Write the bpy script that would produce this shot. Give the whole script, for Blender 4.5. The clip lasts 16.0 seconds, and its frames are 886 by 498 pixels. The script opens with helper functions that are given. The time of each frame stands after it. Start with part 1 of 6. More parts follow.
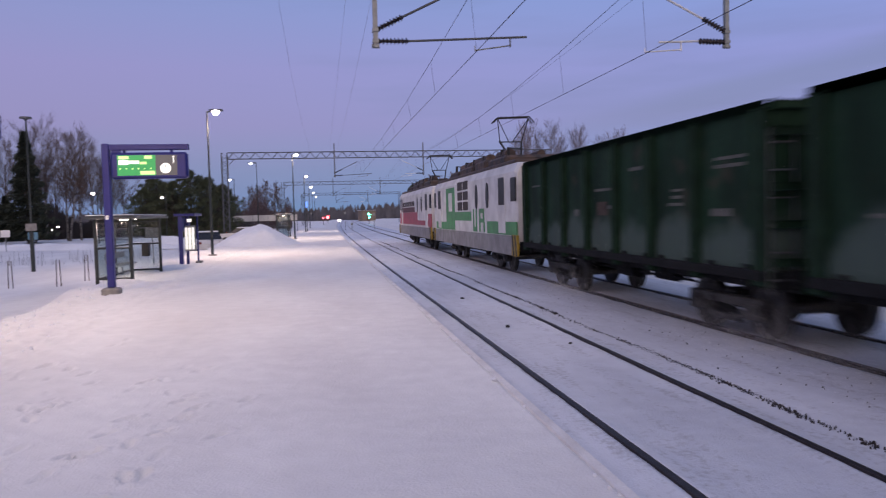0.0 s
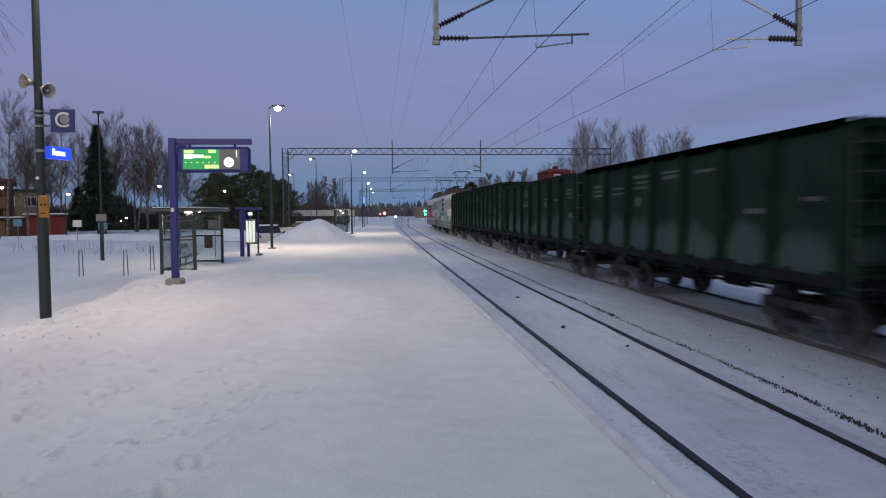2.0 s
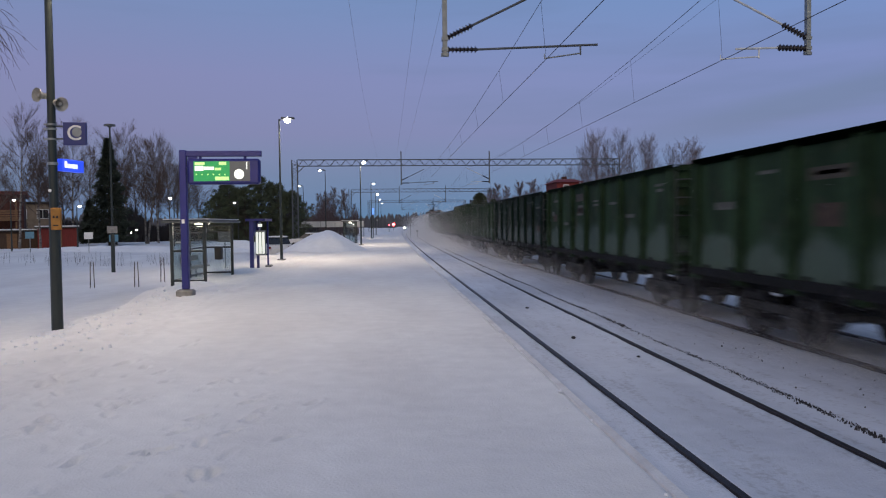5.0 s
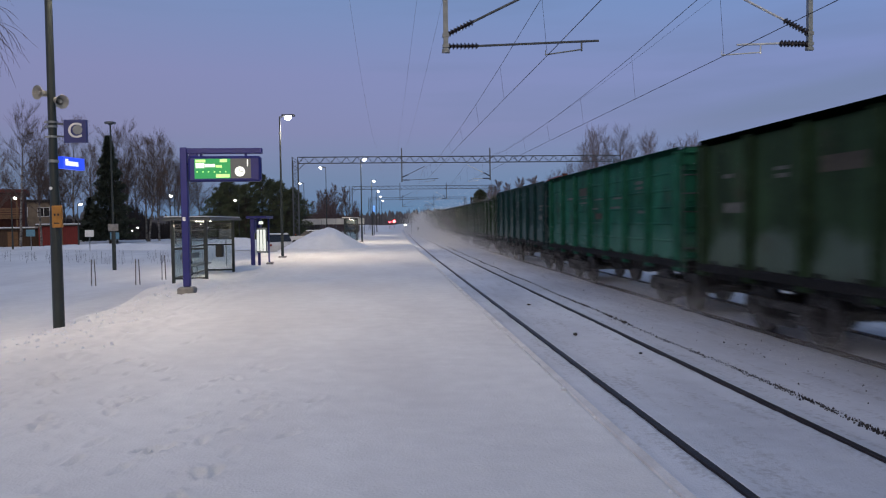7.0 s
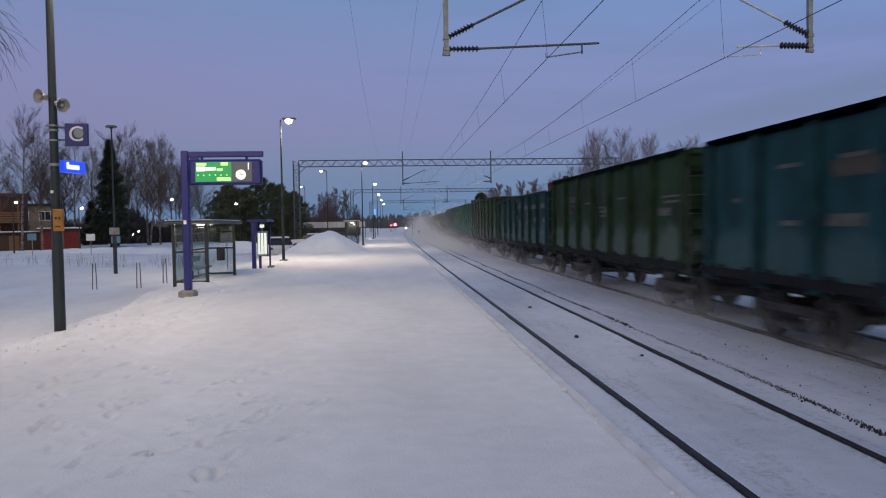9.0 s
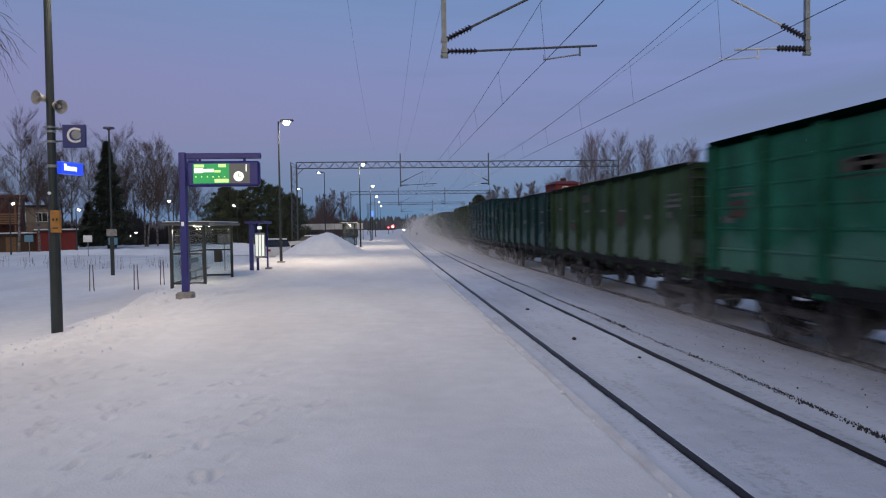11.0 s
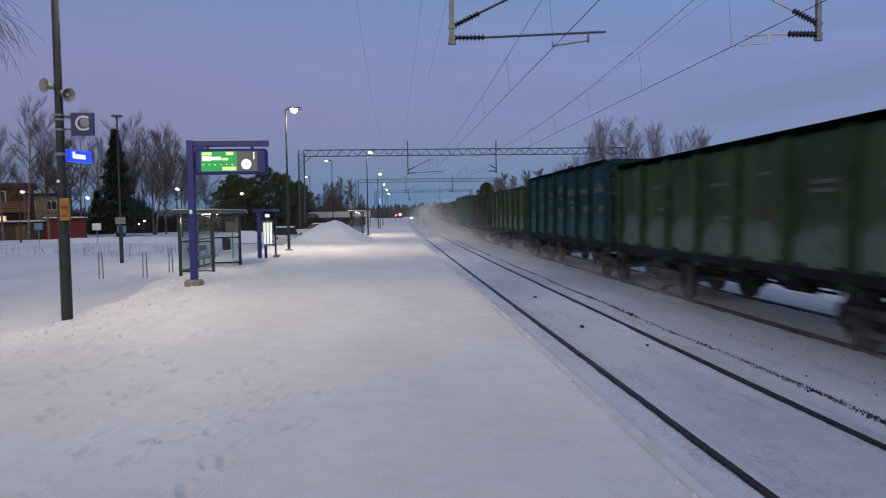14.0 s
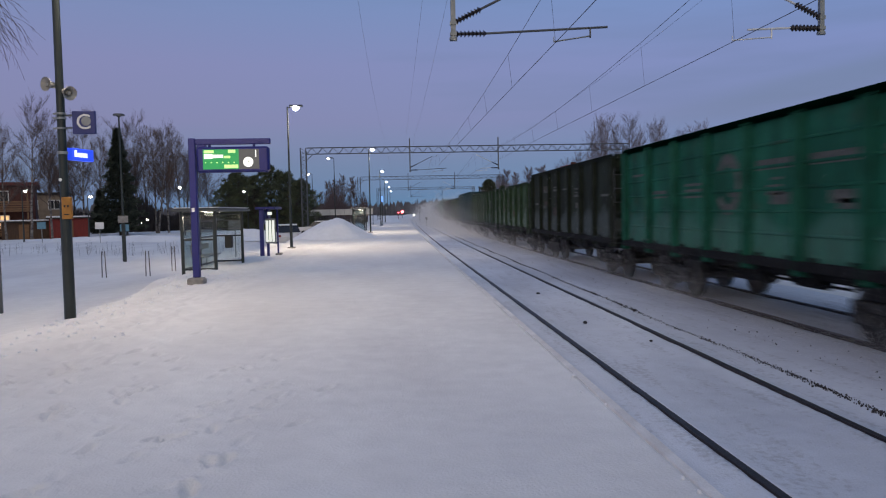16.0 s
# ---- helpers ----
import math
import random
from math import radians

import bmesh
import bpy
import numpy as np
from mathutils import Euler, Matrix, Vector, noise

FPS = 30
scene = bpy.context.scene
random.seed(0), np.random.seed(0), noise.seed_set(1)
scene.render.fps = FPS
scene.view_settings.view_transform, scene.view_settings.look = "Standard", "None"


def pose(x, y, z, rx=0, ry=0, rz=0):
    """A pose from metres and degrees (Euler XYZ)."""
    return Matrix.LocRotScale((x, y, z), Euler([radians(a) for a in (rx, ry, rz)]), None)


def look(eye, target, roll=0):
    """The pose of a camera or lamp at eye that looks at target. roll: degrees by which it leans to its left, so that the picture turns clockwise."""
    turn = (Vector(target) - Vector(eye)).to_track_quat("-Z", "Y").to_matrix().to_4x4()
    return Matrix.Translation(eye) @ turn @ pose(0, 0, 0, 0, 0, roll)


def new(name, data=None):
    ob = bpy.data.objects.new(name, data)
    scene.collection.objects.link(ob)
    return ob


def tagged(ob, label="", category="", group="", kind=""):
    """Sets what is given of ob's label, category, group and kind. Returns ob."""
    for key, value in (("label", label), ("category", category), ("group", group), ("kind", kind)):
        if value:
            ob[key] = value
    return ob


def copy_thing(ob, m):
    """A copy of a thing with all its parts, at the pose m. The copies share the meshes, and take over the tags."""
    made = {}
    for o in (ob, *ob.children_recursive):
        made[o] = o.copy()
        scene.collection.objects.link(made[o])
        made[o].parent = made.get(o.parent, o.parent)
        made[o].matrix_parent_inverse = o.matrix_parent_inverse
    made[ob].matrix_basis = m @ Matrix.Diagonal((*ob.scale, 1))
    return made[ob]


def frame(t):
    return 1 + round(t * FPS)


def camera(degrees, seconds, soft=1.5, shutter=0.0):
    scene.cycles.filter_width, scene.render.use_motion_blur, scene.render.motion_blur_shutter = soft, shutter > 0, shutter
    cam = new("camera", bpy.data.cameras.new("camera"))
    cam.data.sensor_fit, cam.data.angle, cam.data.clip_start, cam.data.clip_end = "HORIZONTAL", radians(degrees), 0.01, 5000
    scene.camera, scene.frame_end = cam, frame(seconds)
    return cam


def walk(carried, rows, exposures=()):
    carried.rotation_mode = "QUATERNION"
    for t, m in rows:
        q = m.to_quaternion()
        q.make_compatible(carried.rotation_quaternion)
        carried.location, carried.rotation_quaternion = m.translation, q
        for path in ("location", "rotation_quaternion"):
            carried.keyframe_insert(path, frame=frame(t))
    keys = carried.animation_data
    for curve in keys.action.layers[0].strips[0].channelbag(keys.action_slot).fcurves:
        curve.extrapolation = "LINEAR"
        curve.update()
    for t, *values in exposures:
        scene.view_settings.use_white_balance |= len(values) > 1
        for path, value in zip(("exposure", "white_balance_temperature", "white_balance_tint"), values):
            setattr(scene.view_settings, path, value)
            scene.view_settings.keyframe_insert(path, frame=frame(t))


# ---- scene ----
# ---------- camera ----------
EYE = 1.75                      # metres above the packed snow of the platform
RAIL = -0.42                    # top of the rails
TRACK_1, TRACK_2 = 3.63, 8.03   # centre lines of the two tracks


def bend(y):
    """How far the line swings to the right, y metres ahead."""
    d = max(0.0, y - 25.0)
    return 0.0001 * d * d if d < 175 else 3.0625 + 0.035 * (d - 175)


TURNS = (                       # seconds, yaw, pitch, roll, and the sway of the hand-held camera
    (0, -9.543, -2.724, 1.435, 0.043, -0.072, 0.016),
    (0.5, -6.905, -3.020, 0.875, 0.039, -0.028, 0.012),
    (1, -5.604, -2.968, 0.587, 0.033, -0.036, 0.017),
    (1.5, -5.353, -3.029, 0.469, 0.030, -0.022, 0.010),
    (2, -5.200, -2.837, 0.400, 0.029, -0.026, 0.015),
    (2.5, -5.123, -2.453, 0.503, 0.025, -0.035, 0.010),
    (3, -4.907, -2.215, 0.627, 0.023, -0.054, 0.012),
    (3.5, -4.770, -2.200, 0.542, 0.022, -0.023, 0.019),
    (4, -4.478, -2.069, 0.557, 0.016, -0.027, 0.012),
    (6.5, -4.593, -1.975, 0.712, 0.020, -0.014, 0.017),
    (7, -4.464, -2.223, 0.745, 0.005, -0.006, 0.011),
    (7.5, -4.507, -2.441, 0.946, 0.011, 0.007, 0.010),
    (8, -4.333, -2.395, 0.822, 0.006, -0.012, 0.005),
    (8.5, -4.320, -2.261, 0.915, -0.001, -0.014, 0.014),
    (9, -4.390, -1.979, 0.883, 0.007, -0.004, -0.000),
    (11.5, -4.582, -1.829, 0.804, 0.001, -0.008, 0.001),
    (12, -4.566, -2.005, 0.782, 0.001, -0.008, -0.003),
    (12.5, -4.400, -2.240, 0.865, -0.000, 0.000, -0.000),
    (13, -4.261, -2.538, 0.713, -0.002, 0.011, -0.001),
    (13.5, -4.072, -2.706, 0.690, 0.006, 0.013, -0.007),
    (14, -3.999, -2.763, 0.839, -0.002, 0.003, -0.003),
    (14.5, -3.899, -2.814, 1.115, -0.003, 0.003, -0.005),
    (15, -3.902, -2.863, 1.192, -0.006, 0.006, -0.006),
    (15.5, -3.902, -2.963, 1.120, -0.004, 0.024, -0.010),
    (16, -3.814, -2.983, 1.155, -0.000, 0.026, -0.013),
)
cam = camera(62.0, 16.0, soft=1.15, shutter=0.5)
walk(cam, [(t, pose(sx, sy, EYE + sz, 90 + p, r, y)) for t, y, p, r, sx, sy, sz in TURNS],
     exposures=((0.0, 0.28, 6700, 27), (0.5, 0.20, 6600, 21), (1.2, 0.06, 6550, 12), (2.0, 0.0, 6500, 10), (16.0, 0.0, 6500, 10)))

# ---------- world and sun ----------
def make_world():
    """Winter dusk: blue near the horizon, a pink belt above it, the afterglow behind the camera."""
    w = bpy.data.worlds.new("dusk_sky")
    scene.world = w
    w.use_nodes = True
    nt = w.node_tree
    nt.nodes.clear()
    N, L = nt.nodes.new, nt.links.new
    out, bg = N("ShaderNodeOutputWorld"), N("ShaderNodeBackground")
    co, sep = N("ShaderNodeTexCoord"), N("ShaderNodeSeparateXYZ")
    L(co.outputs["Generated"], sep.inputs[0])
    ramp = N("ShaderNodeValToRGB")
    stops = ((0.0, (0.115, 0.225, 0.37)), (0.06, (0.130, 0.215, 0.38)), (0.12, (0.184, 0.205, 0.405)),
             (0.19, (0.195, 0.214, 0.432)), (0.30, (0.155, 0.234, 0.454)), (1.0, (0.145, 0.22, 0.43)))
    e = ramp.color_ramp.elements
    e[0].position, e[0].color = stops[0][0], (*stops[0][1], 1)
    e[1].position, e[1].color = stops[-1][0], (*stops[-1][1], 1)
    for p, c in stops[1:-1]:
        n = e.new(p)
        n.color = (*c, 1)
    L(sep.outputs[2], ramp.inputs[0])
    # afterglow opposite to the view
    glow = N("ShaderNodeMapRange")
    glow.inputs[1].default_value, glow.inputs[2].default_value = 0.0, -1.0
    glow.interpolation_type = "SMOOTHSTEP"
    L(sep.outputs[1], glow.inputs[0])
    warm = N("ShaderNodeMix")
    warm.data_type = "RGBA"
    warm.inputs[7].default_value = (0.82, 0.70, 0.58, 1)
    L(glow.outputs[0], warm.inputs[0])
    L(ramp.outputs[0], warm.inputs[6])
    # clearer blue towards the right of the line
    east, cool = N("ShaderNodeMapRange"), N("ShaderNodeMix")
    east.inputs[1].default_value, east.inputs[2].default_value = -0.35, 0.50
    L(sep.outputs[0], east.inputs[0])
    cool.data_type, cool.blend_type = "RGBA", "MULTIPLY"
    cool.inputs[7].default_value = (0.90, 1.09, 1.15, 1)
    L(east.outputs[0], cool.inputs[0])
    L(warm.outputs[2], cool.inputs[6])
    # long thin cloud streaks
    mp, nz, cr = N("ShaderNodeMapping"), N("ShaderNodeTexNoise"), N("ShaderNodeMapRange")
    mp.inputs["Scale"].default_value = (1.6, 1.6, 13.0)
    mp.inputs["Rotation"].default_value = (0.0, 0.16, 0.0)
    nz.inputs["Scale"].default_value = 1.7
    nz.inputs["Detail"].default_value = 4.0
    cr.inputs[1].default_value, cr.inputs[2].default_value = 0.50, 0.72
    cr.inputs[4].default_value = 0.35
    L(co.outputs["Generated"], mp.inputs[0])
    L(mp.outputs[0], nz.inputs["Vector"])
    L(nz.outputs[0], cr.inputs[0])
    cl = N("ShaderNodeMix")
    cl.data_type = "RGBA"
    cl.inputs[7].default_value = (0.12, 0.18, 0.35, 1)
    L(cr.outputs[0], cl.inputs[0])
    L(cool.outputs[2], cl.inputs[6])
    # a flat blue-grey cloud bank to the right of the line
    tilt, wob, off, edge, both = (N("ShaderNodeMath") for _ in range(5))
    tilt.operation, tilt.inputs[1].default_value = "MULTIPLY_ADD", -0.2
    L(sep.outputs[0], tilt.inputs[0])
    L(sep.outputs[2], tilt.inputs[2])
    wob.operation, wob.inputs[1].default_value = "MULTIPLY_ADD", 0.05
    L(nz.outputs[0], wob.inputs[0])
    L(tilt.outputs[0], wob.inputs[2])
    off.operation, off.inputs[1].default_value = "SUBTRACT", 0.068
    L(wob.outputs[0], off.inputs[0])
    edge.operation = "ABSOLUTE"
    L(off.outputs[0], edge.inputs[0])
    fall, side = N("ShaderNodeMapRange"), N("ShaderNodeMapRange")
    for m, a, b, c in ((fall, 0.034, 0.004, 0.62), (side, 0.22, 0.50, 1.0)):
        m.interpolation_type = "SMOOTHSTEP"
        m.inputs[1].default_value, m.inputs[2].default_value, m.inputs[4].default_value = a, b, c
    L(edge.outputs[0], fall.inputs[0])
    L(sep.outputs[0], side.inputs[0])
    both.operation = "MULTIPLY"
    L(fall.outputs[0], both.inputs[0])
    L(side.outputs[0], both.inputs[1])
    layer = N("ShaderNodeMix")
    layer.data_type = "RGBA"
    layer.inputs[7].default_value = (0.125, 0.185, 0.335, 1)
    L(both.outputs[0], layer.inputs[0])
    L(cl.outputs[2], layer.inputs[6])
    sky = N("ShaderNodeTexSky")
    sky.sky_type, sky.sun_disc = "NISHITA", False
    sky.sun_elevation, sky.sun_rotation = radians(0.5), radians(180)
    add = N("ShaderNodeMix")
    add.data_type, add.blend_type = "RGBA", "ADD"
    add.inputs[0].default_value = 0.04
    L(layer.outputs[2], add.inputs[6])
    L(sky.outputs[0], add.inputs[7])
    L(add.outputs[2], bg.inputs[0])
    bg.inputs[1].default_value = 1.0
    L(bg.outputs[0], out.inputs[0])


make_world()
sun_data = bpy.data.lights.new("sun", "SUN")
sun_data.energy, sun_data.angle, sun_data.color = 0.35, radians(40), (1.0, 0.86, 0.84)
sun = new("sun", sun_data)
sun.matrix_world = look((-4, -20, 12), (0, 0, 0))


# ---------- materials ----------
def material(name, color, rough=0.6, metal=0.0, var=0.25, scale=6.0, bump=0.2, grain=60.0, other=None, glow=0.0,
             glow_color=None, stretch=(1, 1, 1), vary=0.0, spec=0.5):
    """A painted or natural surface: two scales of noise over the base colour, and a fine relief."""
    m = bpy.data.materials.new(name)
    m.use_nodes = True
    nt = m.node_tree
    N, L = nt.nodes.new, nt.links.new
    b = nt.nodes["Principled BSDF"]
    b.inputs["Roughness"].default_value, b.inputs["Metallic"].default_value = rough, metal
    b.inputs["Specular IOR Level"].default_value = spec
    co, mp = N("ShaderNodeTexCoord"), N("ShaderNodeMapping")
    mp.inputs["Scale"].default_value = stretch
    L(co.outputs["Object"], mp.inputs[0])
    n1, n2 = N("ShaderNodeTexNoise"), N("ShaderNodeTexNoise")
    n1.inputs["Scale"].default_value, n1.inputs["Detail"].default_value = scale, 4
    n2.inputs["Scale"].default_value, n2.inputs["Detail"].default_value = grain, 3
    L(mp.outputs[0], n1.inputs["Vector"])
    L(mp.outputs[0], n2.inputs["Vector"])
    mix = N("ShaderNodeMix")
    mix.data_type = "RGBA"
    c2 = other or tuple(c * (1 - var) for c in color)
    mix.inputs[6].default_value, mix.inputs[7].default_value = (*color, 1), (*c2, 1)
    rg = N("ShaderNodeMapRange")
    rg.inputs[1].default_value, rg.inputs[2].default_value = 0.35, 0.65
    L(n1.outputs[0], rg.inputs[0])
    L(rg.outputs[0], mix.inputs[0])
    m2 = N("ShaderNodeMix")
    m2.data_type, m2.blend_type = "RGBA", "MULTIPLY"
    m2.inputs[0].default_value = min(1.0, var * 1.2)
    L(mix.outputs[2], m2.inputs[6])
    L(n2.outputs[0], m2.inputs[7])
    last = m2.outputs[2]
    if vary:
        oi, hs = N("ShaderNodeObjectInfo"), N("ShaderNodeHueSaturation")
        mr = N("ShaderNodeMapRange")
        mr.inputs[3].default_value, mr.inputs[4].default_value = 1 - vary, 1 + vary
        L(oi.outputs["Random"], mr.inputs[0])
        L(mr.outputs[0], hs.inputs["Value"])
        L(last, hs.inputs["Color"])
        last = hs.outputs[0]
    L(last, b.inputs["Base Color"])
    if bump:
        bp = N("ShaderNodeBump")
        bp.inputs["Strength"].default_value, bp.inputs["Distance"].default_value = bump, 0.02
        L(n2.outputs[0], bp.inputs["Height"])
        L(bp.outputs[0], b.inputs["Normal"])
    if glow:
        b.inputs["Emission Color"].default_value = (*(glow_color or color), 1)
        b.inputs["Emission Strength"].default_value = glow
    return m


def snow_material(name, color=(0.80, 0.81, 0.84), other=(0.62, 0.63, 0.67), dirt=0.0):
    """Packed snow: soft large drifts of greyer trodden snow, grain and small lumps."""
    m = bpy.data.materials.new(name)
    m.use_nodes = True
    nt = m.node_tree
    N, L = nt.nodes.new, nt.links.new
    b = nt.nodes["Principled BSDF"]
    b.inputs["Roughness"].default_value = 0.75
    b.inputs["Specular IOR Level"].default_value = 0.25
    co = N("ShaderNodeTexCoord")
    mp = N("ShaderNodeMapping")
    mp.inputs["Scale"].default_value = (1.0, 0.35, 1.0)
    L(co.outputs["Object"], mp.inputs[0])
    big, mid, fine = N("ShaderNodeTexNoise"), N("ShaderNodeTexNoise"), N("ShaderNodeTexNoise")
    for n, s, d in ((big, 0.55, 4), (mid, 3.5, 5), (fine, 45, 4)):
        n.inputs["Scale"].default_value, n.inputs["Detail"].default_value = s, d
    L(mp.outputs[0], big.inputs["Vector"])
    L(co.outputs["Object"], mid.inputs["Vector"])
    L(co.outputs["Object"], fine.inputs["Vector"])
    rg = N("ShaderNodeMapRange")
    rg.inputs[1].default_value, rg.inputs[2].default_value = 0.36, 0.66
    L(big.outputs[0], rg.inputs[0])
    mix = N("ShaderNodeMix")
    mix.data_type = "RGBA"
    mix.inputs[6].default_value, mix.inputs[7].default_value = (*color, 1), (*other, 1)
    L(rg.outputs[0], mix.inputs[0])
    m2 = N("ShaderNodeMix")
    m2.data_type, m2.blend_type = "RGBA", "MULTIPLY"
    m2.inputs[0].default_value = 0.18
    L(mix.outputs[2], m2.inputs[6])
    L(mid.outputs[0], m2.inputs[7])
    last = m2.outputs[2]
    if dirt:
        # brake dust and grit swept along the track, over its painted shade
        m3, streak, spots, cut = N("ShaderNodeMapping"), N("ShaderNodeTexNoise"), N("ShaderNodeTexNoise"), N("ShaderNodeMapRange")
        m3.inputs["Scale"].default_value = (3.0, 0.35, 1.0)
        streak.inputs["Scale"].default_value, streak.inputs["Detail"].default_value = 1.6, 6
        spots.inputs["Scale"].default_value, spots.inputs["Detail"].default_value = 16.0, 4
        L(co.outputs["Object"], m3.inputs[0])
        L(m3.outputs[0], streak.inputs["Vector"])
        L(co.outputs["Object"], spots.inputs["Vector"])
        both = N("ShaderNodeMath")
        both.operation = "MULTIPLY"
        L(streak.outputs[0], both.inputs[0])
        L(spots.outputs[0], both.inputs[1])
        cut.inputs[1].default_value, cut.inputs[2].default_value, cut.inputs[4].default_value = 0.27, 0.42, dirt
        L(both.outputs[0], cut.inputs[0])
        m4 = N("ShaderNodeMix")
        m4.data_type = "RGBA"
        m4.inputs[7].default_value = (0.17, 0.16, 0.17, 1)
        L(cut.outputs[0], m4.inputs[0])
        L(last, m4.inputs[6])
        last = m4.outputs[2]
    L(last, b.inputs["Base Color"])
    b1, b2 = N("ShaderNodeBump"), N("ShaderNodeBump")
    b1.inputs["Strength"].default_value, b1.inputs["Distance"].default_value = 0.34, 0.05
    b2.inputs["Strength"].default_value, b2.inputs["Distance"].default_value = 0.6, 0.012
    L(mid.outputs[0], b1.inputs["Height"])
    L(fine.outputs[0], b2.inputs["Height"])
    L(b1.outputs[0], b2.inputs["Normal"])
    L(b2.outputs[0], b.inputs["Normal"])
    return m


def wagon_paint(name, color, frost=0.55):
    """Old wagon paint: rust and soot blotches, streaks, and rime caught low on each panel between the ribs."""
    m = material(name, color, 0.7, 0.0, 0.5, 1.3, 0.15, 22.0, spec=0.1, stretch=(1, 1, 0.45))
    nt = m.node_tree
    N, L = nt.nodes.new, nt.links.new
    b = nt.nodes["Principled BSDF"]
    src = b.inputs["Base Color"].links[0].from_socket

    def calc(op, a, c, d=None):
        n = N("ShaderNodeMath")
        n.operation = op
        for i, v in enumerate((a, c, d)):
            if v is None:
                continue
            if isinstance(v, (int, float)):
                n.inputs[i].default_value = v
            else:
                L(v, n.inputs[i])
        return n.outputs[0]

    co, sep, oi = N("ShaderNodeTexCoord"), N("ShaderNodeSeparateXYZ"), N("ShaderNodeObjectInfo")
    L(co.outputs["Object"], sep.inputs[0])
    shift = N("ShaderNodeVectorMath")
    shift.operation = "MULTIPLY_ADD"
    L(oi.outputs["Random"], shift.inputs[0])
    shift.inputs[1].default_value = (37.0, 53.0, 19.0)
    L(co.outputs["Object"], shift.inputs[2])
    nz, big = N("ShaderNodeTexNoise"), N("ShaderNodeTexNoise")
    nz.inputs["Scale"].default_value, nz.inputs["Detail"].default_value = 1.5, 5
    big.inputs["Scale"].default_value, big.inputs["Detail"].default_value = 0.42, 2
    L(shift.outputs[0], nz.inputs["Vector"])
    L(shift.outputs[0], big.inputs["Vector"])
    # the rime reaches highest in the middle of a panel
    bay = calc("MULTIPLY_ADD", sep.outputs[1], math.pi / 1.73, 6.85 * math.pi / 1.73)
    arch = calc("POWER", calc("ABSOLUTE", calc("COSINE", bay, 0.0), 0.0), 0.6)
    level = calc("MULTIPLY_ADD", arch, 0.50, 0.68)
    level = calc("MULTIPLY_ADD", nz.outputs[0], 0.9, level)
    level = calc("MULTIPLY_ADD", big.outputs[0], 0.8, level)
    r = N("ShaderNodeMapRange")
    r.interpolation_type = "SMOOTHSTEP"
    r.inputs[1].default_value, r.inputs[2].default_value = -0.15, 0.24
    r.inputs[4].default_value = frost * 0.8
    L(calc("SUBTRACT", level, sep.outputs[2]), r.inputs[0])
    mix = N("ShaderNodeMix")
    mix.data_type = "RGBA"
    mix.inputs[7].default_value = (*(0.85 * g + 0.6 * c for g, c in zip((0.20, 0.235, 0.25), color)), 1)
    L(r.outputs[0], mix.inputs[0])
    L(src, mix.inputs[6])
    # rust and scrapes on the upper panels
    rr = N("ShaderNodeMapRange")
    rr.inputs[1].default_value, rr.inputs[2].default_value, rr.inputs[4].default_value = 0.60, 0.74, 0.45
    L(nz.outputs[0], rr.inputs[0])
    rust = N("ShaderNodeMix")
    rust.data_type = "RGBA"
    rust.inputs[7].default_value = (0.055, 0.042, 0.032, 1)
    L(rr.outputs[0], rust.inputs[0])
    L(mix.outputs[2], rust.inputs[6])
    L(rust.outputs[2], b.inputs["Base Color"])
    return m


def glass_material(name, tint=(0.75, 0.82, 0.82), rough=0.05, clear=0.8):
    m = bpy.data.materials.new(name)
    m.use_nodes = True
    nt = m.node_tree
    N, L = nt.nodes.new, nt.links.new
    out = nt.nodes["Material Output"]
    nt.nodes.remove(nt.nodes["Principled BSDF"])
    tr, gl, mx = N("ShaderNodeBsdfTransparent"), N("ShaderNodeBsdfGlossy"), N("ShaderNodeMixShader")
    tr.inputs[0].default_value = (*tint, 1)
    gl.inputs["Roughness"].default_value = rough
    nz, mr = N("ShaderNodeTexNoise"), N("ShaderNodeMapRange")
    nz.inputs["Scale"].default_value = 2.0
    mr.inputs[3].default_value, mr.inputs[4].default_value = 1 - clear - 0.05, 1 - clear + 0.05
    L(nz.outputs[0], mr.inputs[0])
    L(mr.outputs[0], mx.inputs[0])
    L(tr.outputs[0], mx.inputs[1])
    L(gl.outputs[0], mx.inputs[2])
    L(mx.outputs[0], out.inputs[0])
    return m


SNOW = snow_material("trodden_snow", (0.83, 0.815, 0.80), (0.72, 0.70, 0.69))
# greyer, bluer than the platform: trodden dirt plus the train's shade in the colour
SNOW_BED = snow_material("shaded_track_snow", (0.69, 0.725, 0.80), (0.54, 0.57, 0.64), 0.34)
SNOW_HEAP = snow_material("heaped_snow", (0.83, 0.83, 0.85), (0.74, 0.75, 0.78))
STEEL_DARK = material("rusty_rail_steel", (0.055, 0.045, 0.05), 0.5, 0.3, 0.4, 8)
GALV = material("galvanised_steel", (0.30, 0.32, 0.33), 0.5, 0.6, 0.25, 5)
ALU = material("bright_aluminium", (0.68, 0.70, 0.73), 0.42, 0.15, 0.15, 6, 0.05)
GALV_DARK = material("weathered_and_silhouette_steel", (0.13, 0.14, 0.155), 0.6, 0.4, 0.3, 5)
POLE_DARK = material("dark_green_grey_pole_paint", (0.022, 0.032, 0.033), 0.5, 0.1, 0.25, 4)
BLUE = material("blue_sign_paint", (0.011, 0.014, 0.155), 0.45, 0.0, 0.15, 3, 0.05)
BLUE_DARK = material("dark_blue_sign_face", (0.02, 0.03, 0.16), 0.45, 0.0, 0.15, 3, 0.05)
